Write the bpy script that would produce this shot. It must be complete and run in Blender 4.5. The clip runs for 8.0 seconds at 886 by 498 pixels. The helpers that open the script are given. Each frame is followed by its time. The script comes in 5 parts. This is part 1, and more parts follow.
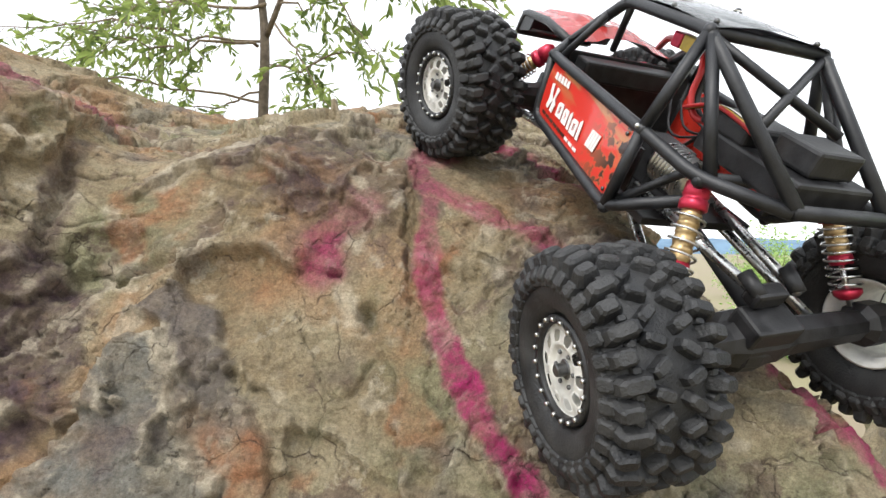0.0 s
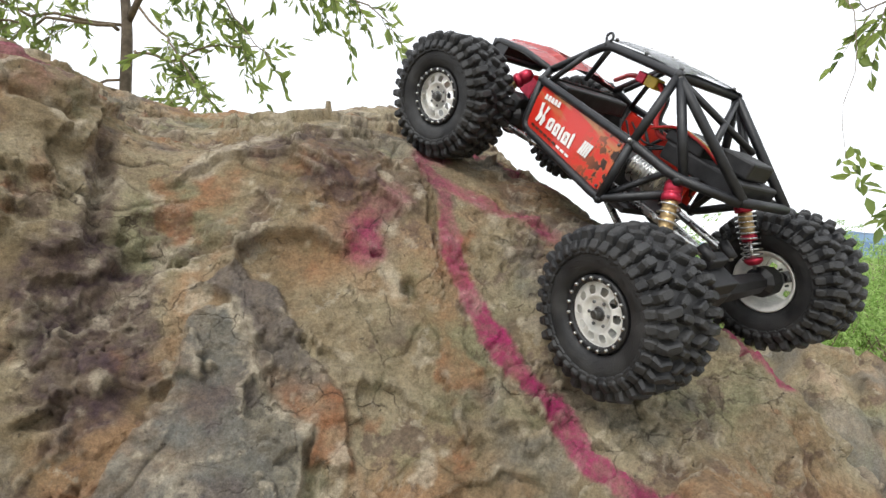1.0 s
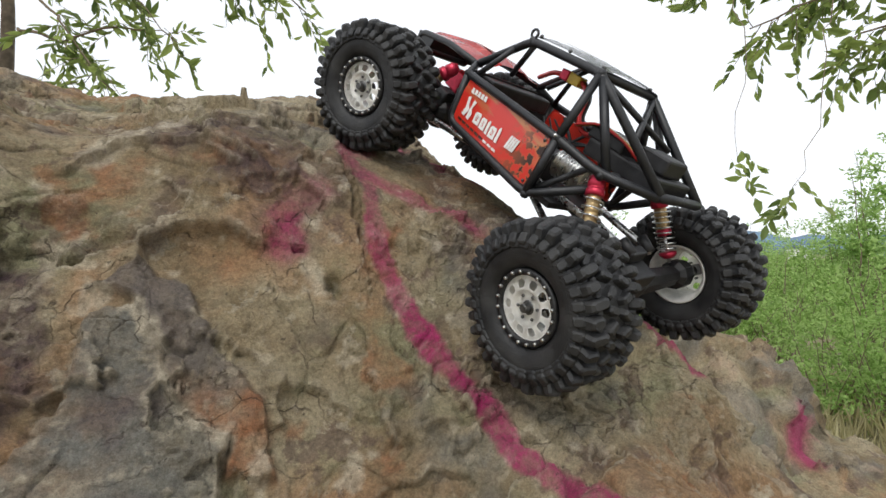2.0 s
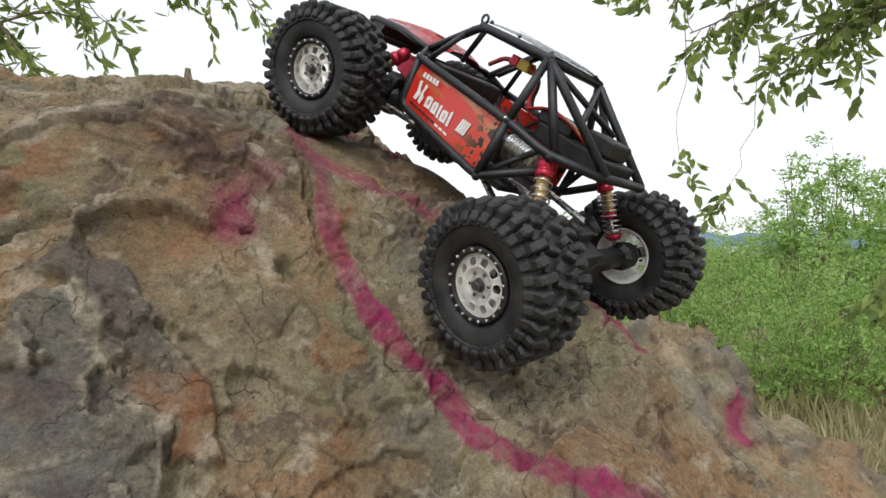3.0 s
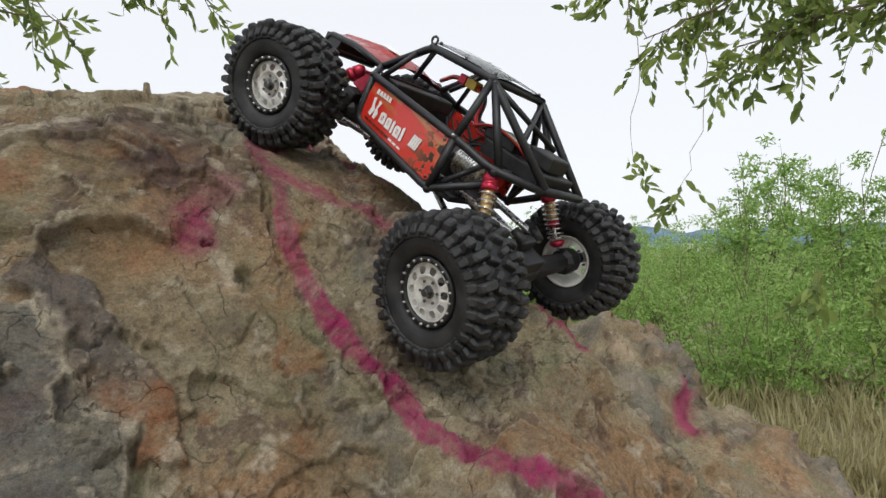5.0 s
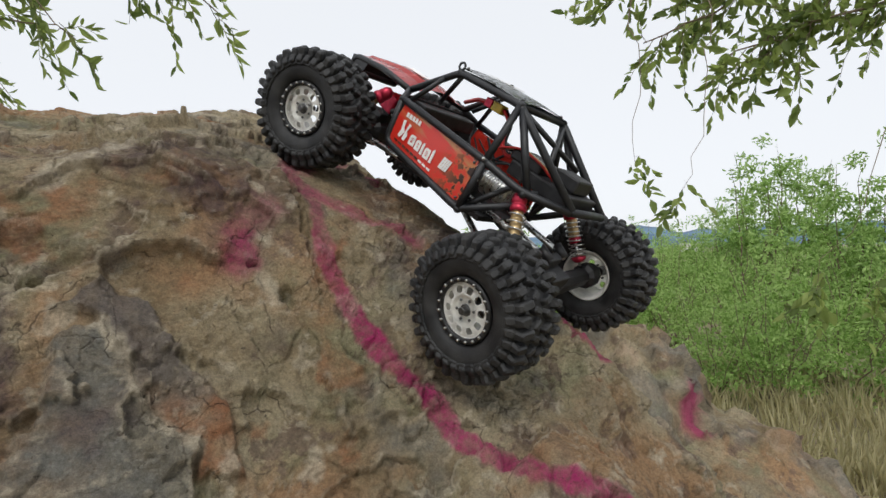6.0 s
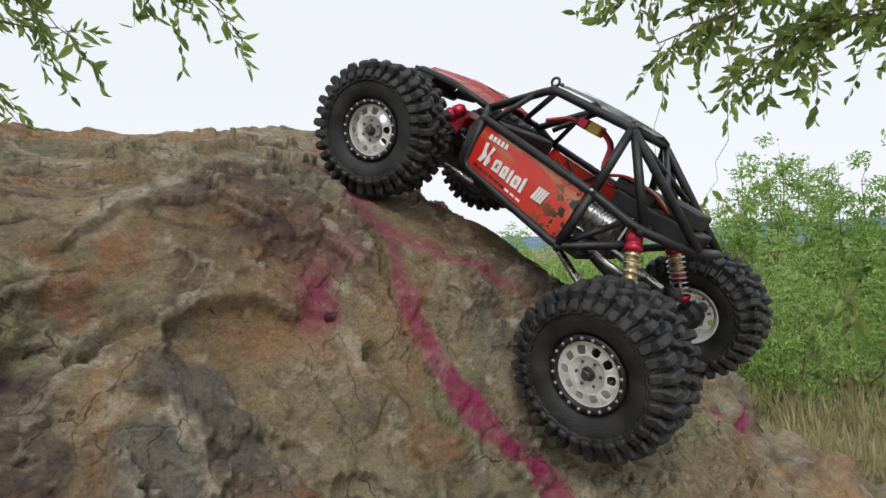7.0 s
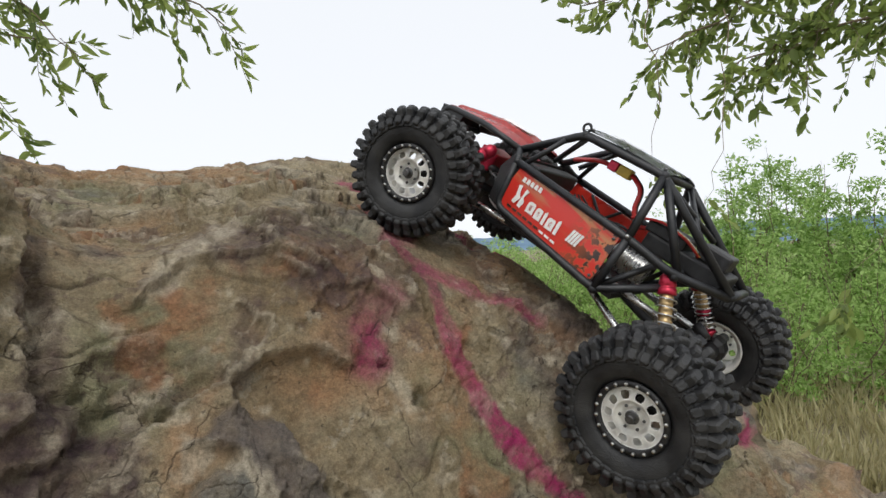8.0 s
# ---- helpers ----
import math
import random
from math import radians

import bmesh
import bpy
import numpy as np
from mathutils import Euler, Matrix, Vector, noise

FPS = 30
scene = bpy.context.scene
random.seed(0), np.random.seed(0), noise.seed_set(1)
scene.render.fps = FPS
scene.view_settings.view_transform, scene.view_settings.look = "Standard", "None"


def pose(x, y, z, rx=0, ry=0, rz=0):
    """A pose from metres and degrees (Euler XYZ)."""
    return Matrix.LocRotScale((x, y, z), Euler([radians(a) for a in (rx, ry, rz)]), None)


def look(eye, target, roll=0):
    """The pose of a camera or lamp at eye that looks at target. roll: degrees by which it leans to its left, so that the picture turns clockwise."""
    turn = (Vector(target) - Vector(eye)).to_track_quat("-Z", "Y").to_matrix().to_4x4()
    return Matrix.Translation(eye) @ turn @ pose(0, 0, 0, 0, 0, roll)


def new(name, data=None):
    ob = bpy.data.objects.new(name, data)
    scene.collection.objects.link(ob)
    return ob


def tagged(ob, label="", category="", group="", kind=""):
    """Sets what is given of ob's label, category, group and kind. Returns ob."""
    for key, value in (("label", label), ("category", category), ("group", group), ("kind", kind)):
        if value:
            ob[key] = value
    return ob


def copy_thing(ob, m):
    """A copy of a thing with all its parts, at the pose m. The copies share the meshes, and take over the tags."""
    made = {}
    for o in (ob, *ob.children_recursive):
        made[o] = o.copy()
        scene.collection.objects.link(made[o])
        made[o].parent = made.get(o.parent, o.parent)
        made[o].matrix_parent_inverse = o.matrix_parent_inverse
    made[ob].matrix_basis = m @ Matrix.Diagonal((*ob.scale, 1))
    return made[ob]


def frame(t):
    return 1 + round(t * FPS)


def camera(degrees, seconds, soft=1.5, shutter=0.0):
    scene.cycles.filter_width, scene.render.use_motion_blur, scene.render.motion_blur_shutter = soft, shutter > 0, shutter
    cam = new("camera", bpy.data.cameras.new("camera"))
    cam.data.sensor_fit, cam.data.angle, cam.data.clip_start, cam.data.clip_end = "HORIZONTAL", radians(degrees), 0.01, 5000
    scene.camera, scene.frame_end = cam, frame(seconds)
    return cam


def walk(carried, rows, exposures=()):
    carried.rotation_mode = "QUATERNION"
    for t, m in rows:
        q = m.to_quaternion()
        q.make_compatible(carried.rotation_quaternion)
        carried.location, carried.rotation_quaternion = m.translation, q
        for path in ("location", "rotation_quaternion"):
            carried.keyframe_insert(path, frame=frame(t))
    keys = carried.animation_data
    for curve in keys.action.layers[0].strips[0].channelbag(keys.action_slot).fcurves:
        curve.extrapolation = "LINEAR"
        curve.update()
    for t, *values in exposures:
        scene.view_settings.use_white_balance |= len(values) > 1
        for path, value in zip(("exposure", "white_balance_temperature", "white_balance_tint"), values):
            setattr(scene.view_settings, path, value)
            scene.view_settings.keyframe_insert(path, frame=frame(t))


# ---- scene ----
cam = camera(78.4, 8.0)
METRES, EYE, TILT, LEAN, TURN = 0.605, 1.2, 0.0, 0.0, 0.0
ROWS = [
    (0, -0.0344, 0.0188, 0.0429, 0, 0, -0.8),
    (0.5, -0.0967, -0.0139, 0.0315, -6.61, 0.41, -0.22),
    (1, -0.2548, -0.0836, 0.0125, -14.72, 0.58, -0.39),
    (1.5, -0.2797, -0.0887, 0.0187, -19.25, 0.55, -0.21),
    (2, -0.2572, -0.0631, 0.0083, -23.07, 0.42, -0.09),
    (3.5, -0.2557, -0.0719, -0.0269, -29.3, 0.36, 0.54),
    (4, -0.252, -0.0877, -0.0366, -30.36, 0.35, 0.71),
    (5.5, -0.2884, -0.1231, 0.0149, -31.68, 0.25, 1.11),
    (6, -0.3245, -0.1239, 0.0232, -31.78, 0.31, 1.28),
    (6.5, -0.3433, -0.0771, 0.0489, -31.9, 0.3, 1.52),
    (7, -0.38, 0.0353, 0.0854, -32.18, 0.27, 1.66),
    (7.5, -0.4117, 0.0677, 0.1224, -32.67, 0.33, 1.91),
    (8, -0.45, 0.0478, 0.1447, -33.22, 0.3, 2.05),
]
walk(cam, [(t, pose(0, 0, EYE, TILT, LEAN, TURN) @ pose(METRES * x, METRES * y, METRES * z, 90 + pitch, roll, yaw)) for t, x, y, z, yaw, pitch, roll in ROWS],
     exposures=[(0.0, 0.74), (0.5, 0.64), (1.0, 0.42), (1.5, 0.12), (2.0, 0.02), (3.5, -0.04), (4.0, -0.08), (5.5, -0.25), (6.5, -0.27), (7.0, -0.24), (8.0, -0.18)])

# ---- world and light ----
world = bpy.data.worlds.new("overcast_sky")
scene.world = world
world.use_nodes = True
wn, wl = world.node_tree.nodes, world.node_tree.links
sky = wn.new("ShaderNodeTexSky")
sky.sky_type = "NISHITA"
sky.sun_disc = False
sky.sun_elevation, sky.sun_rotation = radians(49), radians(215)
sky.air_density, sky.dust_density = 1.0, 1.0
pale = wn.new("ShaderNodeHueSaturation")
pale.inputs["Saturation"].default_value = 0.3
wl.new(sky.outputs[0], pale.inputs["Color"])
cloud = wn.new("ShaderNodeMix")
cloud.data_type = "RGBA"
cloud.inputs["Factor"].default_value = 0.85
cloud.inputs["B"].default_value = (8.75, 9.05, 9.5, 1)
wl.new(pale.outputs[0], cloud.inputs["A"])
wl.new(cloud.outputs["Result"], wn["Background"].inputs["Color"])
wn["Background"].inputs["Strength"].default_value = 0.13
sun_data = bpy.data.lights.new("sun", "SUN")
sun_data.energy, sun_data.angle, sun_data.color = 1.7, radians(22), (1.0, 0.975, 0.935)
sun = new("sun", sun_data)
sun.matrix_world = look((-2.2, -2.6, 5.5), (0, 0.5, 1.0))


# ---- materials ----
def material(name, base, rough=0.6, metal=0.0, vary=0.0, scale=40.0, bump=0.0, bump_scale=200.0, coat=0.0, second=None):
    """A painted, cast or grown surface: base colour broken up at two scales, with fine relief."""
    m = bpy.data.materials.new(name)
    m.use_nodes = True
    n, l = m.node_tree.nodes, m.node_tree.links
    b = n["Principled BSDF"]
    b.inputs["Roughness"].default_value, b.inputs["Metallic"].default_value = rough, metal
    b.inputs["Coat Weight"].default_value = coat
    b.inputs["Base Color"].default_value = (*base, 1)
    tc = n.new("ShaderNodeTexCoord")
    if vary or second:
        a = n.new("ShaderNodeTexNoise")
        a.inputs["Scale"].default_value, a.inputs["Detail"].default_value = scale, 8
        l.new(tc.outputs["Object"], a.inputs["Vector"])
        ramp = n.new("ShaderNodeMapRange")
        ramp.inputs["From Min"].default_value, ramp.inputs["From Max"].default_value = 0.35, 0.65
        l.new(a.outputs["Fac"], ramp.inputs["Value"])
        mix = n.new("ShaderNodeMix")
        mix.data_type = "RGBA"
        other = second or tuple(min(1, c * (1 + vary) + 0.02 * vary) for c in base)
        lowc = tuple(c * (1 - vary * 0.6) for c in base)
        mix.inputs["A"].default_value, mix.inputs["B"].default_value = (*lowc, 1), (*other, 1)
        l.new(ramp.outputs[0], mix.inputs["Factor"])
        l.new(mix.outputs["Result"], b.inputs["Base Color"])
        rr = n.new("ShaderNodeMapRange")
        rr.inputs["To Min"].default_value, rr.inputs["To Max"].default_value = max(0.05, rough - 0.12), min(1, rough + 0.12)
        l.new(a.outputs["Fac"], rr.inputs["Value"])
        l.new(rr.outputs[0], b.inputs["Roughness"])
    if bump:
        f = n.new("ShaderNodeTexNoise")
        f.inputs["Scale"].default_value, f.inputs["Detail"].default_value = bump_scale, 6
        l.new(tc.outputs["Object"], f.inputs["Vector"])
        bp = n.new("ShaderNodeBump")
        bp.inputs["Strength"].default_value, bp.inputs["Distance"].default_value = bump, 0.002
        l.new(f.outputs["Fac"], bp.inputs["Height"])
        l.new(bp.outputs[0], b.inputs["Normal"])
    return m


RUBBER = material("rubber", (0.009, 0.010, 0.012), 0.56, 0, 0.5, 60, 0.4, 900, second=(0.030, 0.030, 0.030))
TUBE = material("black_nylon", (0.007, 0.008, 0.010), 0.42, 0, 0.5, 90, 0.2, 1500, second=(0.018, 0.019, 0.022))
BLACK = material("black_plastic", (0.006, 0.006, 0.007), 0.5, 0, 0.6, 120, 0.1, 900)
RIM = material("satin_rim", (0.78, 0.77, 0.73), 0.38, 0.2, 0.15, 150, 0.08, 1500)
STEEL = material("steel", (0.55, 0.55, 0.54), 0.28, 1.0, 0.15, 200)
DARKSTEEL = material("dark_steel", (0.12, 0.12, 0.12), 0.4, 0.9, 0.3, 300)
BRASS = material("bronze_shock_body", (0.42, 0.30, 0.15), 0.35, 0.8, 0.3, 200)
REDMETAL = material("red_anodised_metal", (0.42, 0.02, 0.05), 0.32, 0.55, 0.25, 200)
REDPAINT = material("red_lexan", (0.62, 0.035, 0.02), 0.28, 0, 0.25, 30, 0.05, 300, coat=0.5)
ORANGEPAINT = material("orange_brown_print", (0.50, 0.16, 0.05), 0.35, 0, 0.5, 70, coat=0.4)
SOOT = material("dark_print", (0.06, 0.025, 0.015), 0.4, 0, 0.6, 90, coat=0.3)
WHITEPAINT = material("white_print", (0.80, 0.79, 0.77), 0.4, 0, 0.08, 200)
ROOFPANEL = material("dark_green_roof_sheet", (0.028, 0.040, 0.040), 0.22, 0, 0.5, 40, 0.05, 300, coat=0.8, second=(0.10, 0.12, 0.115))
YELLOW = material("yellow_plastic", (0.55, 0.38, 0.04), 0.45, 0, 0.2, 200)
REDWIRE = material("red_wire", (0.45, 0.02, 0.02), 0.4)


# ---- shaping helpers ----
def part(name, bm, mat, parent, label="", smooth=True):
    me = bpy.data.meshes.new(name)
    bm.normal_update()
    bm.to_mesh(me)
    bm.free()
    for p in me.polygons:
        p.use_smooth = smooth
    me.materials.append(mat)
    ob = new(name, me)
    if parent is not None:
        ob.parent = parent
    if label:
        tagged(ob, label)
    return ob


def empty(name, m, parent=None):
    e = new(name)
    e.empty_display_size = 0.02
    e.matrix_basis = m
    if parent is not None:
        e.parent = parent
    return e


def add_tube(bm, pts, r, seg=10, closed_ends=True, taper=None):
    """A round bar along points, with swept rings that keep their turn."""
    pts = [Vector(p) for p in pts]
    rings = []
    side = None
    for i, p in enumerate(pts):
        d = (pts[min(i + 1, len(pts) - 1)] - pts[max(i - 1, 0)]).normalized()
        if side is None:
            side = d.orthogonal().normalized()
        side = (side - d * side.dot(d)).normalized()
        up = d.cross(side)
        rad = r if taper is None else r + (taper - r) * i / (len(pts) - 1)
        rings.append([bm.verts.new(p + (side * math.cos(a) + up * math.sin(a)) * rad) for a in (2 * math.pi * k / seg for k in range(seg))])
    for a, b in zip(rings, rings[1:]):
        for k in range(seg):
            bm.faces.new((a[k], a[(k + 1) % seg], b[(k + 1) % seg], b[k]))
    if closed_ends:
        bm.faces.new(rings[0][::-1])
        bm.faces.new(rings[-1])


def rounded(pts, r=0.01, n=4):
    """A polyline with its inner corners rounded."""
    pts = [Vector(p) for p in pts]
    out = [pts[0]]
    for a, b, c in zip(pts, pts[1:], pts[2:]):
        u, v = (a - b), (c - b)
        k = min(r, u.length * 0.45, v.length * 0.45)
        p, q = b + u.normalized() * k, b + v.normalized() * k
        for i in range(n + 1):
            t = i / n
            out.append(p * (1 - t) ** 2 + b * 2 * t * (1 - t) + q * t * t)
    out.append(pts[-1])
    return out


def tube(name, pts, r, mat, parent, label="", bend=0.012, seg=10):
    bm = bmesh.new()
    add_tube(bm, rounded(pts, bend) if len(pts) > 2 else pts, r, seg)
    return part(name, bm, mat, parent, label)


def add_box(bm, c, size, m=None, bevel=0.0):
    r = bmesh.ops.create_cube(bm, size=1.0, matrix=(m or Matrix.Identity(4)) @ Matrix.Translation(c) @ Matrix.Diagonal((*size, 1)))
    if bevel:
        edges = list({e for v in r["verts"] for e in v.link_edges})
        bmesh.ops.bevel(bm, geom=edges, offset=bevel, segments=2, profile=0.5, affect="EDGES")


def box(name, c, size, mat, parent, bevel=0.001, m=None, label=""):
    bm = bmesh.new()
    add_box(bm, c, size, m, bevel)
    return part(name, bm, mat, parent, label, smooth=False)


def add_turned(bm, profile, seg=32, m=None, close=False):
    """A turned shape round the local y axis from (y, radius) steps."""
    m = m or Matrix.Identity(4)
    rings = []
    for y, r in profile:
        rings.append([bm.verts.new(m @ Vector((r * math.cos(a), y, r * math.sin(a)))) for a in (2 * math.pi * k / seg for k in range(seg))])
    pairs = list(zip(rings, rings[1:]))
    if close:
        pairs.append((rings[-1], rings[0]))
    for a, b in pairs:
        for k in range(seg):
            bm.faces.new((a[k], b[k], b[(k + 1) % seg], a[(k + 1) % seg]))
    if not close:
        bm.faces.new(rings[0])
        bm.faces.new(rings[-1][::-1])


def plate(name, outline, thick, mat, parent, label="", m=None):
    """A sheet with an outline of 3D points in one plane, given its thickness."""
    bm = bmesh.new()
    m = m or Matrix.Identity(4)
    vs = [bm.verts.new(m @ Vector(p)) for p in outline]
    f = bm.faces.new(vs)
    f.normal_update()
    r = bmesh.ops.extrude_face_region(bm, geom=[f])
    n = f.normal.copy()
    bmesh.ops.translate(bm, verts=[g for g in r["geom"] if isinstance(g, bmesh.types.BMVert)], vec=-n * thick)
    bmesh.ops.recalc_face_normals(bm, faces=bm.faces)
    return part(name, bm, mat, parent, label, smooth=False)


# ---- the boulder: soft meeting of planes with broad swells ----
PLANES = np.array([[2.324, -0.932, 2.008], [0.291, 0.77, 3.469], [1.126, -0.152, 0.442], [1.307, -1.242, 0.311], [0.627, 0.027, 1.706], [1.824, 0.037, -0.533], [1.54, 0.047, 0.045]])
SWELLS = np.array([[-0.095, -0.101, 0.318, 0.112], [0.127, 0.089, 0.166, 0.066], [-0.034, 0.158, 0.339, 0.133], [-0.032, 0.07, 0.59, 0.072], [-0.104, -0.255, 0.532, 0.156], [0.09, -0.363, 0.391, 0.049], [0.079, -0.142, 0.46, 0.093]])


def boulder_height(x, y):
    q = PLANES[:, 0] + x[..., None] * PLANES[:, 1] + y[..., None] * PLANES[:, 2]
    m = q.min(-1)
    z = m - np.log(np.exp(-70.0 * (q - m[..., None])).sum(-1)) / 70.0
    return z + (SWELLS[:, 0] * np.exp(-((x[..., None] - SWELLS[:, 1]) ** 2 + (y[..., None] - SWELLS[:, 2]) ** 2) / (2 * SWELLS[:, 3] ** 2))).sum(-1)


def spaced(a, b, c, d, fine, coarse):
    """Steps from a to d, fine between b and c."""
    return np.concatenate([np.linspace(a, b, int((b - a) / coarse) + 2)[:-1], np.arange(b, c, fine), np.linspace(c, d, int((d - c) / coarse) + 2)])


LATTICE = np.random.RandomState(7)
PERM = np.tile(LATTICE.permutation(256), 3)
GRAD = LATTICE.normal(size=(256, 3))
GRAD /= np.linalg.norm(GRAD, axis=1)[:, None]


def ripple(p, shift=0.0):
    """Gradient noise at places p, about -0.6 to 0.6."""
    p = p + shift
    i = np.floor(p).astype(int)
    f = p - i
    u = f * f * f * (f * (f * 6 - 15) + 10)
    i &= 255
    out = 0
    for dx in (0, 1):
        for dy in (0, 1):
            for dz in (0, 1):
                h = PERM[PERM[PERM[i[:, 0] + dx] + i[:, 1] + dy] + i[:, 2] + dz]
                g = (GRAD[h] * (f - (dx, dy, dz))).sum(1)
                out = out + g * np.where(dx, u[:, 0], 1 - u[:, 0]) * np.where(dy, u[:, 1], 1 - u[:, 1]) * np.where(dz, u[:, 2], 1 - u[:, 2])
    return out


def rough_sum(p, freq, octaves, fall=0.5, shift=0.0):
    out, a = 0, 1.0
    for k in range(octaves):
        out = out + a * ripple(p * freq, shift + 11.3 * k)
        freq, a = freq * 2.03, a * fall
    return out


def smooth01(t):
    t = np.clip(t, 0, 1)
    return t * t * (3 - 2 * t)


def terrace(v, sharp=0.16):
    """Flat treads with steep risers, from a smooth height."""
    k = np.floor(v)
    return k + smooth01((v - k - 0.5) / sharp + 0.5)


def off_line(p, pts):
    """How far each place lies from a broken line, and how far along it (0 to 1)."""
    pts = np.array(pts, float)
    best, along = np.full(len(p), 9.0), np.zeros(len(p))
    n = len(pts) - 1
    for k in range(n):
        a, d = pts[k], pts[k + 1] - pts[k]
        t = np.clip(((p - a) @ d) / (d @ d), 0, 1)
        q = np.linalg.norm(p - a - t[:, None] * d, axis=1)
        near = q < best
        best, along = np.where(near, q, best), np.where(near, (k + t) / n, along)
    return best, along


def in_outline(u, v, outline):
    """Distance inside an outline (minus outside) in a plane."""
    inside, dist = np.zeros(len(u), bool), np.full(len(u), 9.0)
    for (x0, y0), (x1, y1) in zip(outline, outline[1:] + outline[:1]):
        cut = ((y0 > v) != (y1 > v)) & (u < (x1 - x0) * (v - y0) / (y1 - y0 + 1e-12) + x0)
        inside ^= cut
        ex, ey = x1 - x0, y1 - y0
        t = np.clip(((u - x0) * ex + (v - y0) * ey) / (ex * ex + ey * ey), 0, 1)
        dist = np.minimum(dist, np.hypot(u - x0 - t * ex, v - y0 - t * ey))
    return np.where(inside, dist, -dist)


# cracks and marks on the boulder, metres
SPRAY = [(-0.013, 0.60, 1.366), (-0.044, 0.455, 1.294), (-0.032, 0.423, 1.262), (-0.033, 0.398, 1.228), (-0.028, 0.376, 1.188), (-0.014, 0.355, 1.151), (0.005, 0.335, 1.121), (0.026, 0.316, 1.098), (0.036, 0.289, 1.07), (0.051, 0.26, 1.055), (0.066, 0.225, 1.05), (0.083, 0.194, 1.045), (0.12, 0.15, 1.02)]
SPRAY_ARM = [(-0.03, 0.43, 1.268), (0.006, 0.421, 1.255), (0.04, 0.405, 1.24), (0.06, 0.386, 1.221)]
SPRAY_BLOT = [(-0.055, 0.442, 1.285), (-0.081, 0.41, 1.253), (-0.102, 0.397, 1.232), (-0.105, 0.387, 1.21)]
SPRAY_BACK = [(0.0, 0.62, 1.368), (0.06, 0.56, 1.33), (0.10, 0.50, 1.28)]
SPRAY_SIDE = [(0.178, 0.342, 1.150), (0.196, 0.320, 1.118), (0.212, 0.302, 1.092)]
MAIN_CRACK = [(-0.02, 0.60, 1.372), (-0.05, 0.452, 1.293), (-0.049, 0.42, 1.261), (-0.049, 0.399, 1.231), (-0.042, 0.384, 1.203), (-0.04, 0.372, 1.179)]
SIDE_CRACK = [(0.14, 0.30, 1.095), (0.164, 0.273, 1.079), (0.185, 0.264, 1.064), (0.179, 0.253, 1.053), (0.181, 0.239, 1.037), (0.20, 0.20, 1.0)]
SIDE_CRACK_B = [(0.185, 0.264, 1.064), (0.215, 0.262, 1.045), (0.24, 0.25, 1.01)]
GROOVE = [(-0.300, 0.54, 1.325), (-0.300, 0.477, 1.306), (-0.303, 0.42, 1.29), (-0.297, 0.402, 1.265), (-0.293, 0.379, 1.229), (-0.294, 0.367, 1.209)]
PLUM_LINE = [(-0.301, 0.428, 1.3), (-0.297, 0.402, 1.269), (-0.293, 0.379, 1.229), (-0.290, 0.36, 1.19), (-0.285, 0.345, 1.16), (-0.280, 0.33, 1.13)]
SLAB = [(-0.200, 1.168), (-0.189, 1.147), (-0.180, 1.121), (-0.167, 1.1), (-0.146, 1.088), (-0.153, 1.07), (-0.154, 1.05), (-0.16, 1.0), (-0.30, 0.98), (-0.262, 1.08), (-0.232, 1.12), (-0.226, 1.16)]
BAND = [(-0.228, 1.180), (-0.200, 1.198), (-0.171, 1.18), (-0.152, 1.14), (-0.125, 1.105), (-0.118, 1.06), (-0.146, 1.07), (-0.146, 1.088), (-0.167, 1.1), (-0.180, 1.121), (-0.189, 1.147), (-0.205, 1.175)]
BROW = [(-0.46, 1.27), (-0.46, 1.40), (-0.335, 1.40), (-0.318, 1.33), (-0.325, 1.30), (-0.345, 1.312), (-0.37, 1.318), (-0.40, 1.30)]
# hollows: place, reach, how much wider along x, depth
HOLLOWS = [(-0.160, 0.376, 1.196, 0.036, 1.2, 0.0080), (-0.080, 0.333, 1.095, 0.045, 1.0, 0.008), (-0.094, 0.386, 1.207, 0.0035, 1.4, 0.008), (-0.070, 0.372, 1.177, 0.009, 0.8, 0.010), (-0.204, 0.537, 1.331, 0.010, 2.0, 0.011), (-0.341, 0.603, 1.365, 0.010, 1.5, 0.009),
           (-0.257, 0.381, 1.208, 0.013, 1.0, 0.010), (-0.282, 0.377, 1.216, 0.011, 0.9, 0.010), (-0.272, 0.372, 1.2, 0.012, 0.8, 0.011), (-0.244, 0.393, 1.224, 0.016, 1.5, 0.007), (-0.216, 0.384, 1.208, 0.012, 1.6, 0.007), (-0.250, 0.345, 1.12, 0.009, 0.8, 0.012)]
TOP_HOLLOWS = [(-0.236, 0.471, 1.304, 0.026, 1.2, 0.004), (-0.127, 0.564, 1.354, 0.012, 1.4, 0.011), (-0.089, 0.635, 1.379, 0.016, 1.3, 0.014), (-0.168, 0.559, 1.346, 0.012, 1.8, 0.006), (-0.385, 0.392, 1.312, 0.018, 1.8, 0.012), (-0.032, 0.325, 1.089, 0.012, 0.8, 0.006),
           (-0.020, 0.300, 1.06, 0.028, 1.3, 0.006), (0.10, 0.30, 1.09, 0.02, 1.4, 0.004), (0.07, 0.43, 1.262, 0.020, 2.0, 0.006), (-0.05, 0.60, 1.37, 0.010, 2.2, 0.008)]


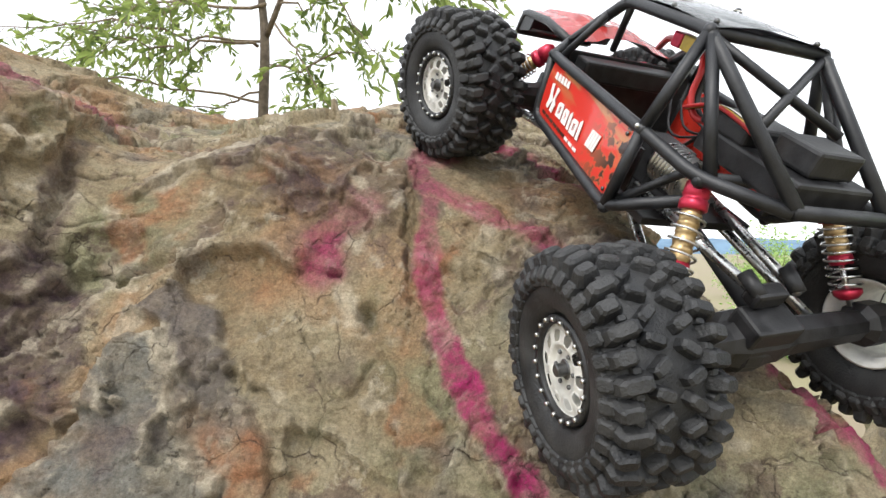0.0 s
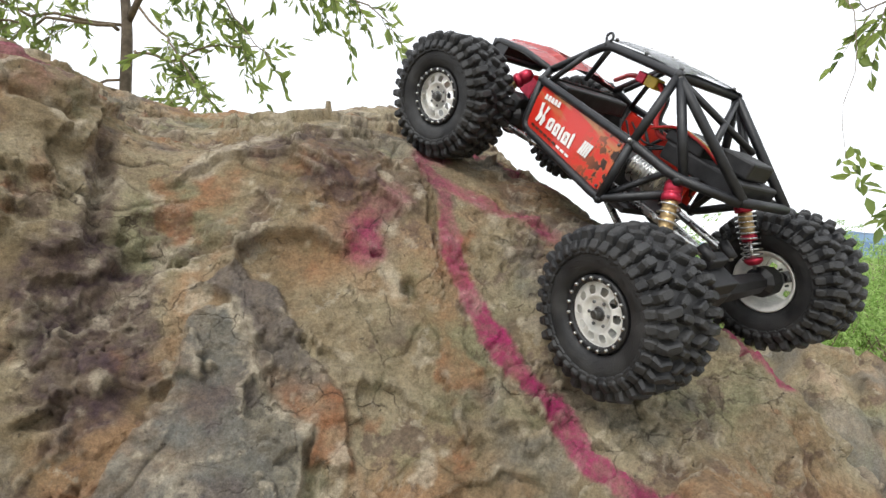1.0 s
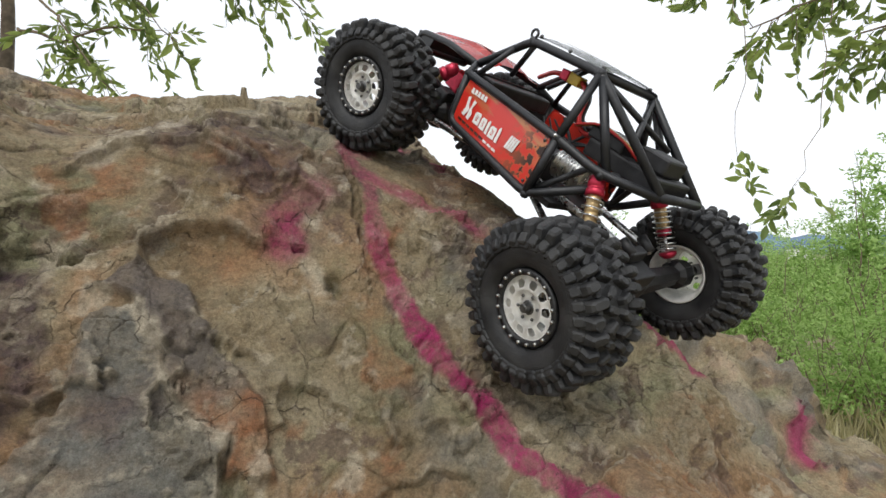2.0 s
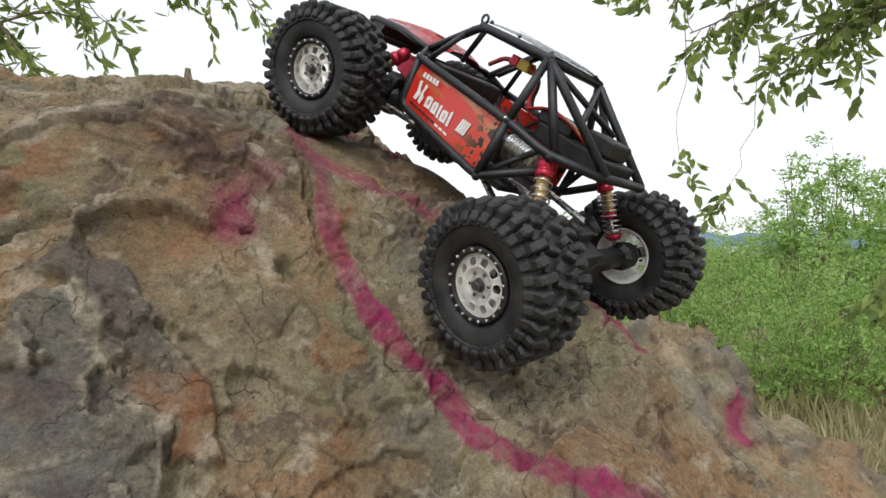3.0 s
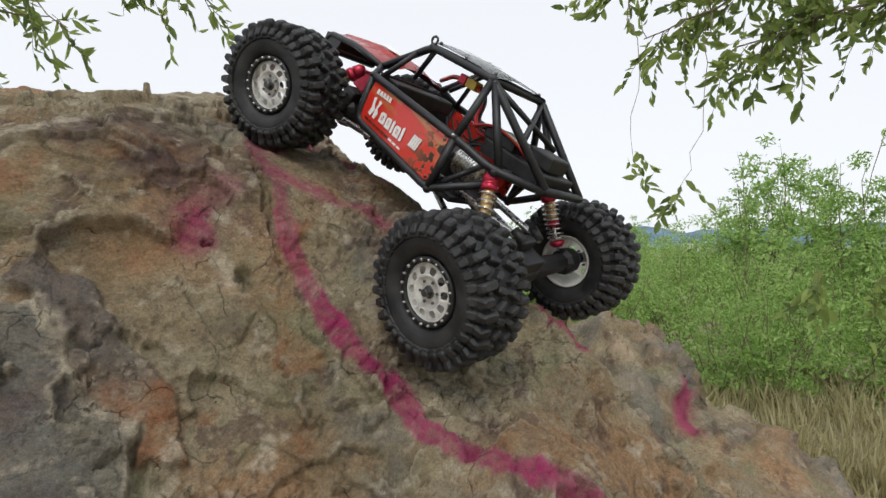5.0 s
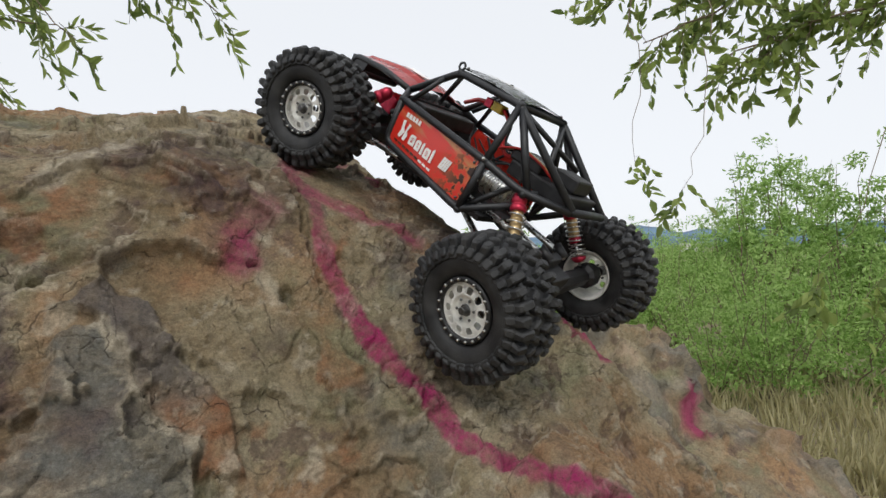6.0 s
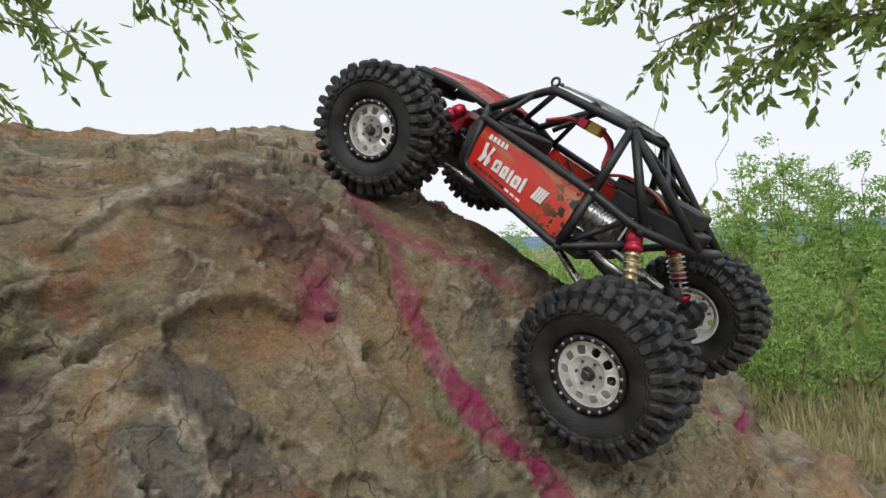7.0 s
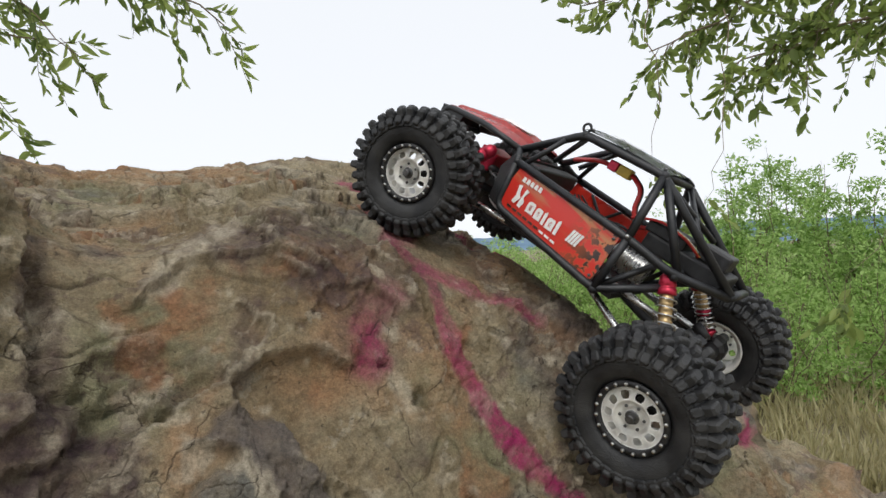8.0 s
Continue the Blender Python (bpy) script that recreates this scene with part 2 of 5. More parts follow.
# broken edges: the side to the left of the way along stands proud
LIPS = [([(-0.202, 0.377, 1.192), (-0.198, 0.386, 1.209), (-0.178, 0.392, 1.223), (-0.145, 0.392, 1.223), (-0.117, 0.385, 1.207)], 0.0075, 0.030),
        ([(-0.27, 0.378, 1.208), (-0.252, 0.384, 1.211), (-0.245, 0.378, 1.198)], 0.006, 0.015),
        ([(-0.11, 0.332, 1.091), (-0.115, 0.34, 1.106), (-0.11, 0.349, 1.125)], 0.005, 0.02),
        ([(-0.052, 0.345, 1.122), (-0.047, 0.328, 1.091), (-0.038, 0.315, 1.07)], 0.005, 0.02),
        ([(-0.005, 0.333, 1.113), (-0.019, 0.327, 1.097), (-0.018, 0.318, 1.082), (0.01, 0.312, 1.085)], 0.005, 0.015),
        ]
UPPER_LIPS = [([(-0.258, 0.41, 1.255), (-0.217, 0.432, 1.283), (-0.165, 0.431, 1.289), (-0.116, 0.415, 1.266)], 0.005, 0.025),
        ([(-0.25, 0.56, 1.335), (-0.15, 0.505, 1.337), (-0.09, 0.58, 1.36), (-0.03, 0.64, 1.385)], 0.007, 0.025),
        ([(-0.109, 0.415, 1.264), (-0.086, 0.41, 1.254), (-0.063, 0.402, 1.237)], 0.0045, 0.02),
        ([(-0.099, 0.299, 1.03), (-0.076, 0.3, 1.034), (-0.05, 0.305, 1.048), (-0.017, 0.302, 1.057), (0.008, 0.288, 1.051)], 0.006, 0.03),
        ]
SIDE_LIPS = [([(-0.31, 0.395, 1.275), (-0.306, 0.411, 1.289), (-0.312, 0.44, 1.305), (-0.30, 0.52, 1.318)], 0.008, 0.03),
        ([(-0.235, 0.526, 1.32), (-0.215, 0.524, 1.325), (-0.189, 0.504, 1.328)], 0.005, 0.015),
        ([(-0.16, 0.456, 1.312), (-0.161, 0.427, 1.285), (-0.134, 0.413, 1.264)], 0.005, 0.02),
        ([(-0.34, 0.57, 1.346), (-0.314, 0.571, 1.338), (-0.302, 0.543, 1.323)], 0.005, 0.02),
        ([(0.165, 0.286, 1.094), (0.173, 0.27, 1.074), (0.175, 0.26, 1.062), (0.165, 0.245, 1.05)], 0.006, 0.03),
        ([(-0.122, 0.342, 1.111), (-0.10, 0.345, 1.116), (-0.079, 0.34, 1.108), (-0.063, 0.33, 1.09)], 0.005, 0.02)]


def lip(p, pts, high, fall):
    q = np.stack([p[:, 0], p[:, 2] + 0.6 * p[:, 1]], -1)
    pts = np.array(pts, float)
    line = np.stack([pts[:, 0], pts[:, 2] + 0.6 * pts[:, 1]], -1)
    best, side, end = np.full(len(q), 9.0), np.zeros(len(q)), np.zeros(len(q))
    n = len(line) - 1
    for k in range(n):
        a, d = line[k], line[k + 1] - line[k]
        t = np.clip(((q - a) @ d) / (d @ d), 0, 1)
        o = q - a - t[:, None] * d
        r = np.linalg.norm(o, axis=1)
        near = r < best
        best = np.where(near, r, best)
        side = np.where(near, (d[0] * o[:, 1] - d[1] * o[:, 0]) / np.linalg.norm(d), side)
        end = np.where(near, (k + t) / n, end)
    return 1.7 * high * np.exp(-best / fall) * smooth01(side / 0.0022 + 0.5) * smooth01(8 * np.minimum(end, 1 - end) + 0.15)


# smooth sandy stretches between the broken ones
SANDY = [(-0.150, 0.375, 1.190, 0.050), (-0.085, 0.335, 1.100, 0.062), (-0.055, 0.350, 1.145, 0.035), (-0.215, 0.440, 1.285, 0.050), (-0.220, 0.400, 1.240, 0.035)]


def weathered(co, nrm, fine=1.0):
    """Relief along the normal, and the stain masks, for places on sandstone."""
    warp = co + 0.012 * np.stack([rough_sum(co, 22, 3, 0.5, s) for s in (1.0, 21.0, 41.0)], -1)
    relief = 0.0080 * rough_sum(co, 9, 2) + 0.0018 * rough_sum(warp, 26, 3, 0.5, 5.0)
    coarse = 2.3 * rough_sum(warp, 12, 5, 0.5, 9.0)
    chips = terrace(coarse, 0.045)
    chipped = smooth01(2.6 * rough_sum(co, 9, 2, 0.5, 77.0) + 0.55)
    small = 2.4 * rough_sum(warp, 30, 4, 0.5, 19.0)
    flakes = terrace(small, 0.04)
    flaked = smooth01(3.0 * rough_sum(co, 12, 2, 0.5, 177.0) + 0.4)
    calm = np.zeros(len(co))
    for x, y, z, r in SANDY:
        calm = np.maximum(calm, smooth01(1.5 - np.sqrt((warp[:, 0] - x) ** 2 + (warp[:, 1] - y) ** 2 + (warp[:, 2] - z) ** 2) / r))
    calm = np.maximum(0.85 * calm, 0.5 * smooth01((co[:, 1] - 0.60) / 0.08))
    chipped, flaked = chipped * (1 - calm), flaked * (1 - calm)
    relief = relief + 0.0095 * chips * chipped + 0.0046 * flakes * flaked
    strata = terrace((warp[:, 2] * 0.9 + warp[:, 1] * 0.25 + 0.03 * rough_sum(co, 9, 3, 0.5, 3.3)) * 42, 0.14) / 42
    bed = smooth01((co[:, 2] - 1.27) / 0.06)
    relief = relief + bed * flaked * 0.3 * (strata - (warp[:, 2] * 0.9 + warp[:, 1] * 0.25))
    scales = terrace(2.2 * rough_sum(warp, 72, 3, 0.55, 29.0), 0.08)
    scaled = smooth01(2.6 * rough_sum(co, 15, 2, 0.5, 277.0) + 0.45)
    relief = relief + fine * (0.0017 * scales * scaled * (1 - calm) + 0.0012 * rough_sum(co, 120, 3, 0.6, 2.0) - 0.0040 * np.clip(1 - np.abs(ripple(warp * 20, 6.0)) * 34, 0, 1) * smooth01(3 * rough_sum(co, 8, 2, 0.5, 377.0) + 0.5) - 0.0014 * np.clip(1 - np.abs(ripple(warp * 52, 26.0)) * 16, 0, 1) * flaked)
    # freshly broken rims of chips and flakes
    rims = np.maximum(smooth01(1.6 - np.abs(coarse - np.floor(coarse) - 0.56) / 0.06) * smooth01(2 * chipped), 0.8 * smooth01(1.6 - np.abs(small - np.floor(small) - 0.55) / 0.06) * smooth01(2 * flaked))
    return relief, warp, rims


def build_boulder():
    gx = spaced(-1.6, -0.50, 0.42, 1.5, 0.0015, 0.02)
    gy = np.concatenate([np.arange(-0.9, 0.14, 0.02), np.arange(0.14, 0.28, 0.0015), np.arange(0.28, 0.46, 0.0009), np.arange(0.46, 0.70, 0.0017), np.arange(0.70, 0.95, 0.006), np.arange(0.95, 2.2, 0.02)])
    X, Y = np.meshgrid(gx, gy)
    Z = boulder_height(X, Y)
    e = 0.002
    nx_, ny_ = (boulder_height(X - e, Y) - boulder_height(X + e, Y)) / (2 * e), (boulder_height(X, Y - e) - boulder_height(X, Y + e)) / (2 * e)
    nrm = np.stack([nx_, ny_, np.ones_like(nx_)], -1).reshape(-1, 3)
    nrm /= np.linalg.norm(nrm, axis=1)[:, None]
    co = np.stack([X, Y, Z], -1).reshape(-1, 3)
    relief, warp, rims = weathered(co, nrm)
    wob = 0.006 * np.stack([ripple(co * 60, s) for s in (1.0, 9.0, 17.0)], -1) + 0.004 * np.stack([ripple(co * 160, s) for s in (2.0, 8.0, 15.0)], -1)
    wc = co + wob
    for x, y, z, r, wide, deep in HOLLOWS + TOP_HOLLOWS:
        d = np.sqrt((((wc[:, 0] - x) / wide) ** 2 + (wc[:, 1] - y) ** 2 + (wc[:, 2] - z) ** 2)) / r
        relief -= 1.35 * deep * smooth01(1.35 - d) * (0.75 + 0.25 * (wc[:, 2] > z))
    for pts, half, deep in ((MAIN_CRACK, 0.0026, 0.008), (SIDE_CRACK, 0.0026, 0.008), (SIDE_CRACK_B, 0.0022, 0.006), (GROOVE, 0.007, 0.011)):
        d, s = off_line(wc, pts)
        relief -= deep * smooth01(1.2 - d / half) * smooth01(6 * (1.02 - s))
    d, s = off_line(wc, MAIN_CRACK)
    relief += 0.004 * smooth01((0.03 - d) / 0.03) * np.where(wc[:, 0] < -0.045, 1, 0.15)
    slab = in_outline(wc[:, 0], wc[:, 2], SLAB)
    front = co[:, 1] < 0.45
    relief += np.where(front, 0.015 * smooth01(slab / 0.0025 + 0.5), 0)
    band = in_outline(wc[:, 0], wc[:, 2], BAND)
    relief += np.where(front, 0.009 * smooth01(band / 0.003 + 0.5), 0)
    brow = in_outline(wc[:, 0], wc[:, 2], BROW)
    relief += np.where(co[:, 1] < 0.5, 0.010 * smooth01(brow / 0.006 + 0.5), 0)
    for pts, high, fall in LIPS + UPPER_LIPS + SIDE_LIPS:
        relief += lip(wc, pts, high, fall)
    # stains and paint, each with its own shape
    n1, n2, n3 = rough_sum(co, 30, 4, 0.6, 31.0), rough_sum(co, 13, 4, 0.55, 51.0), rough_sum(co, 90, 3, 0.6, 61.0)
    speck = smooth01(0.5 + 1.6 * n3)

    def spray(pts, half, strong, fade=0.5):
        d, s = off_line(co + wob * 0.7, pts)
        return strong * smooth01((half * (1 + 0.7 * n1) - d) / (half * fade) + 0.5) * (0.65 + 0.35 * speck)

    d, s = off_line(co, SPRAY)
    paint = spray(SPRAY, 0.0085, 1.0) * (0.55 + 0.45 * smooth01((s - 0.15) * 5)) * (0.8 + 0.5 * n2)
    paint = np.maximum(paint, spray(SPRAY_ARM, 0.010, 0.62, 1.0))
    paint = np.maximum(paint, spray(SPRAY_BACK, 0.024, 0.75, 0.9))
    paint = np.maximum(paint, spray(SPRAY_SIDE, 0.009, 0.85))
    paint = np.maximum(paint, spray([(-0.03, 0.47, 1.30), (0.01, 0.56, 1.345)], 0.014, 0.6, 1.0))
    blot = spray(SPRAY_BLOT[1:], 0.012, 0.7, 1.4) * (0.5 + 0.5 * smooth01((1.245 - co[:, 2]) / 0.02))
    paint = np.maximum(paint, blot)
    r = np.sqrt(((co[:, 0] + 0.395) / 1.1) ** 2 + ((co[:, 1] - 0.49) * 0.75) ** 2) + 0.03 * n1
    bare = np.sqrt(((co[:, 0] + 0.40) / 1.6) ** 2 + ((co[:, 1] - 0.52) * 1.0) ** 2) + 0.012 * n1
    paint = np.maximum(paint, smooth01((0.082 - r) / 0.04) * smooth01((bare - 0.012) / 0.012) * 0.55 * (co[:, 2] > 1.3) * (0.75 + 0.25 * speck))
    plum = np.maximum(spray(PLUM_LINE[:4], 0.010, 0.7, 0.8), spray(PLUM_LINE[3:], 0.036, 1.0, 0.6))
    plum = np.maximum(plum, spray(SPRAY_BLOT[:3], 0.030, 0.55, 1.2))
    plum = np.maximum(plum, spray([(-0.18, 0.445, 1.302), (-0.10, 0.46, 1.31), (-0.12, 0.417, 1.27)], 0.030, 0.85, 1.0))
    plum = np.maximum(plum, smooth01(3.0 * n2 - 0.55) * 0.55)
    plum = np.maximum(plum, 0.5 * smooth01((0.10 - np.linalg.norm(co - (0.10, 0.37, 1.19), axis=1)) / 0.06 + n1))
    grey = np.where(front, smooth01(slab / 0.012 + 0.5) * (0.95 + 0.4 * n1), 0)
    grey = np.maximum(grey, np.where(front, smooth01(band / 0.008 + 0.5) * 0.85 * smooth01((co[:, 2] - 1.10) / 0.03 + n1), 0))
    plum = np.maximum(plum, np.where(front, smooth01(band / 0.006 + 0.5) * 0.45 * smooth01((co[:, 2] - 1.10) / 0.04), 0))
    grey = np.maximum(grey, smooth01(2.6 * rough_sum(co, 11, 4, 0.6, 91.0) - 0.5) * 0.7)
    rust = np.where(front, smooth01(band / 0.01 + 0.6) * smooth01((1.135 - co[:, 2]) / 0.03), 0)
    rust = np.maximum(rust, smooth01(3.2 * rough_sum(co, 16, 5, 0.62, 121.0) - 0.75) * 0.75)
    pale = spray([(-0.235, 0.424, 1.272), (-0.195, 0.451, 1.302), (-0.176, 0.467, 1.316)], 0.010, 0.8, 0.9)
    pale = np.maximum(pale, spray([(-0.088, 0.380, 1.192), (-0.080, 0.373, 1.177)], 0.008, 0.9, 0.7))
    pale = np.maximum(pale, smooth01(4 * rough_sum(co, 34, 4, 0.6, 141.0) - 1.1) * 0.7)
    rim_ = smooth01(1.2 - np.abs(slab - 0.001) / 0.006) * np.where(front & (co[:, 0] > -0.21), 1, 0)
    pale = np.maximum(pale, rim_ * smooth01(0.85 + 1.5 * n1))
    pale = np.maximum(pale, 0.65 * rims * smooth01(0.45 + 1.8 * n2))
    for pts, high, fall in LIPS + UPPER_LIPS + SIDE_LIPS:
        pale = np.maximum(pale, 0.6 * smooth01((lip(wc, pts, 1.0, 0.006) / 1.7 - 0.3) * 1.6) * smooth01(0.4 + 1.8 * n1))
    co = co + nrm * relief[:, None]
    # the flanks out of sight slope to the ground
    edge = np.max([(-0.75 - co[:, 0]) / 0.6, (co[:, 0] - 0.75) / 0.6, (co[:, 1] - 1.2) / 0.7, (-0.35 - co[:, 1]) / 0.5], 0) + 0.25 * rough_sum(co, 3, 3)
    fall_ = smooth01(edge)
    co[:, 2] = np.maximum(co[:, 2] * (1 - fall_) - 0.25 * fall_, -0.25)
    ny, nx = X.shape
    i = np.arange(nx * ny).reshape(ny, nx)
    faces = np.stack([i[:-1, :-1], i[:-1, 1:], i[1:, 1:], i[1:, :-1]], -1).reshape(-1, 4)
    return stone_mesh("boulder", co, faces, dict(paint=paint, plum=plum, grey=grey, rust=rust, pale=pale))


def stone_mesh(name, co, faces, stains):
    me = bpy.data.meshes.new(name)
    me.vertices.add(len(co))
    me.vertices.foreach_set("co", co.ravel().astype(np.float32))
    me.loops.add(faces.size)
    me.loops.foreach_set("vertex_index", faces.ravel().astype(np.int32))
    me.polygons.add(len(faces))
    me.polygons.foreach_set("loop_start", np.arange(0, faces.size, 4, dtype=np.int32))
    me.polygons.foreach_set("use_smooth", np.ones(len(faces), bool))
    me.update(calc_edges=True)
    for key, value in stains.items():
        me.attributes.new(key, "FLOAT", "POINT").data.foreach_set("value", np.clip(value, 0, 1).astype(np.float32))
    me.materials.append(ROCK)
    return new(name, me)


def sandstone():
    """Tan sandstone with grain and blotches; stains and spray paint come in by their own masks."""
    m = bpy.data.materials.new("sandstone")
    m.use_nodes = True
    n, l = m.node_tree.nodes, m.node_tree.links
    b = n["Principled BSDF"]
    b.inputs["Roughness"].default_value = 0.88
    b.inputs["Specular IOR Level"].default_value = 0.3
    geo = n.new("ShaderNodeTexCoord")

    def grain(scale, detail=6, rough=0.6):
        t = n.new("ShaderNodeTexNoise")
        t.inputs["Scale"].default_value, t.inputs["Detail"].default_value, t.inputs["Roughness"].default_value = scale, detail, rough
        l.new(geo.outputs["Object"], t.inputs["Vector"])
        return t.outputs["Fac"]

    def span(v, a, b_, c=0.0, d=1.0):
        r = n.new("ShaderNodeMapRange")
        for k, x in zip(("From Min", "From Max", "To Min", "To Max"), (a, b_, c, d)):
            r.inputs[k].default_value = x
        l.new(v, r.inputs["Value"])
        return r.outputs[0]

    def mix(a, b_, fac, how="MIX"):
        x = n.new("ShaderNodeMix")
        x.data_type, x.blend_type = "RGBA", how
        for sock, v in (("A", a), ("B", b_)):
            if isinstance(v, tuple):
                x.inputs[sock].default_value = (*v, 1)
            else:
                l.new(v, x.inputs[sock])
        if isinstance(fac, float):
            x.inputs["Factor"].default_value = fac
        else:
            l.new(fac, x.inputs["Factor"])
        return x.outputs["Result"]

    def times(a, b_):
        x = n.new("ShaderNodeMath")
        x.operation = "MULTIPLY"
        l.new(a, x.inputs[0])
        l.new(b_, x.inputs[1])
        return x.outputs[0]

    def mask(key):
        a = n.new("ShaderNodeAttribute")
        a.attribute_name = key
        return a.outputs["Fac"]

    fine, mid, broad = grain(420, 4), grain(75, 6), grain(12, 6)
    c = mix((0.235, 0.176, 0.100), (0.345, 0.288, 0.185), span(broad, 0.40, 0.60))
    c = mix(c, (0.345, 0.205, 0.108), span(grain(7, 7), 0.49, 0.60, 0.0, 0.8))
    c = mix(c, (0.225, 0.222, 0.128), span(grain(9.7, 7), 0.53, 0.64, 0.0, 0.75))
    c = mix(c, (0.165, 0.118, 0.068), span(mid, 0.54, 0.70, 0.0, 0.55))
    c = mix(c, (0.130, 0.085, 0.070), span(grain(19, 8, 0.68), 0.565, 0.60, 0.0, 0.6))
    c = mix(c, (0.400, 0.345, 0.250), span(grain(27, 8, 0.7), 0.60, 0.63, 0.0, 0.7))
    worn = span(mid, 0.3, 0.62, 0.65, 1.0)
    c = mix(c, (0.310, 0.130, 0.060), times(mask("rust"), span(grain(40), 0.35, 0.6, 0.35, 0.9)))
    c = mix(c, (0.180, 0.174, 0.150), times(mask("grey"), worn))
    c = mix(c, (0.080, 0.050, 0.055), times(mask("plum"), worn))
    c = mix(c, (0.520, 0.450, 0.335), times(mask("pale"), worn))
    c = mix(c, (0.350, 0.022, 0.115), times(mask("paint"), span(fine, 0.25, 0.55, 0.7, 1.0)))
    sand = n.new("ShaderNodeMath")
    sand.operation = "MULTIPLY"
    l.new(span(fine, 0.30, 0.70, 0.78, 1.24), sand.inputs[0])
    l.new(span(grain(1100, 3, 0.7), 0.30, 0.70, 0.78, 1.24), sand.inputs[1])
    both_ = n.new("ShaderNodeMath")
    both_.operation = "MULTIPLY"
    l.new(sand.outputs[0], both_.inputs[0])
    l.new(span(grain(130, 5, 0.7), 0.30, 0.70, 0.78, 1.24), both_.inputs[1])
    shade = n.new("ShaderNodeVectorMath")
    shade.operation = "SCALE"
    l.new(c, shade.inputs[0])
    l.new(both_.outputs[0], shade.inputs["Scale"])
    c = mix(shade.outputs[0], (0.050, 0.040, 0.030), span(grain(230, 3), 0.66, 0.74, 0.0, 0.75))
    # hairline cracks and flake edges
    bent = n.new("ShaderNodeVectorMath")
    bent.operation = "MULTIPLY_ADD"
    swirl = n.new("ShaderNodeTexNoise")
    swirl.inputs["Scale"].default_value, swirl.inputs["Detail"].default_value = 40, 5
    l.new(geo.outputs["Object"], swirl.inputs["Vector"])
    l.new(swirl.outputs["Color"], bent.inputs[0])
    bent.inputs[1].default_value = (0.03, 0.03, 0.03)
    l.new(geo.outputs["Object"], bent.inputs[2])
    cell = n.new("ShaderNodeTexVoronoi")
    cell.feature = "DISTANCE_TO_EDGE"
    cell.inputs["Scale"].default_value = 26
    l.new(bent.outputs[0], cell.inputs["Vector"])
    seam = times(span(cell.outputs["Distance"], 0.0, 0.022, 1.0, 0.0), span(broad, 0.49, 0.56))
    c = mix(c, (0.060, 0.042, 0.030), times(seam, span(mid, 0.40, 0.58, 0.0, 0.85)))
    l.new(c, b.inputs["Base Color"])
    height = n.new("ShaderNodeMath")
    height.operation = "MULTIPLY_ADD"
    l.new(mid, height.inputs[0])
    height.inputs[1].default_value = 2.2
    deep = n.new("ShaderNodeMath")
    deep.operation = "MULTIPLY_ADD"
    l.new(seam, deep.inputs[0])
    deep.inputs[1].default_value = -0.45
    l.new(grain(520, 6, 0.75), deep.inputs[2])
    l.new(deep.outputs[0], height.inputs[2])
    bp = n.new("ShaderNodeBump")
    bp.inputs["Strength"].default_value, bp.inputs["Distance"].default_value = 1.0, 0.0036
    l.new(height.outputs[0], bp.inputs["Height"])
    l.new(bp.outputs[0], b.inputs["Normal"])
    return m


ROCK = sandstone()
boulder = tagged(build_boulder(), "weathered tan sandstone boulder with magenta spray-paint marks", "boulder")


def build_second_boulder():
    X, Y = np.meshgrid(np.arange(0.30, 2.2, 0.007), np.arange(0.1, 2.0, 0.007))
    Z = np.full(X.shape, -0.2)
    for x, y, top, a, b_, power in ((0.83, 0.82, 1.035, 0.15, 0.22, 2.8), (0.90, 0.72, 0.850, 0.28, 0.34, 2.3), (1.02, 0.70, 0.72, 0.30, 0.36, 2.2), (1.20, 0.72, 0.48, 0.34, 0.40, 2.0)):
        d = ((np.abs(X - x) / a) ** power + (np.abs(Y - y) / b_) ** power) ** (1 / power)
        Z = np.maximum(Z, top * (1 - 0.16 * d ** 2.4 - 0.5 * np.clip(d - 0.9, 0, None) ** 1.2))
    co = np.stack([X, Y, Z], -1).reshape(-1, 3)
    gy_, gx_ = np.gradient(Z, 0.007)
    nrm = np.stack([-gx_, -gy_, np.ones_like(gx_)], -1).reshape(-1, 3)
    nrm /= np.linalg.norm(nrm, axis=1)[:, None]
    relief, warp, rims = weathered(co * 0.7, nrm, 0.5)
    n1, n2 = rough_sum(co, 14, 4, 0.6, 31.0), rough_sum(co, 7, 4, 0.55, 51.0)
    d, s = off_line(co * (1, 1, 0), [(0.83, 0.60, 0), (0.87, 0.62, 0)])
    paint = 0.85 * smooth01((0.020 + 0.03 * n1 - d) / 0.03 + 0.4) * smooth01((co[:, 2] - 0.72) / 0.04)
    co = co + nrm * (2.4 * relief)[:, None]
    ny, nx = X.shape
    i = np.arange(nx * ny).reshape(ny, nx)
    faces = np.stack([i[:-1, :-1], i[:-1, 1:], i[1:, 1:], i[1:, :-1]], -1).reshape(-1, 4)
    zero = np.zeros(len(co))
    return stone_mesh("boulder", co, faces, dict(paint=paint, plum=zero, grey=smooth01(2 * n2 + 0.2) * 0.8, rust=smooth01(2.5 * n1 - 0.4) * 0.6, pale=smooth01(2 * n1 - 0.2) * 0.5))


second = tagged(build_second_boulder(), "smaller pale sandstone boulder with a pink paint spot", "boulder")

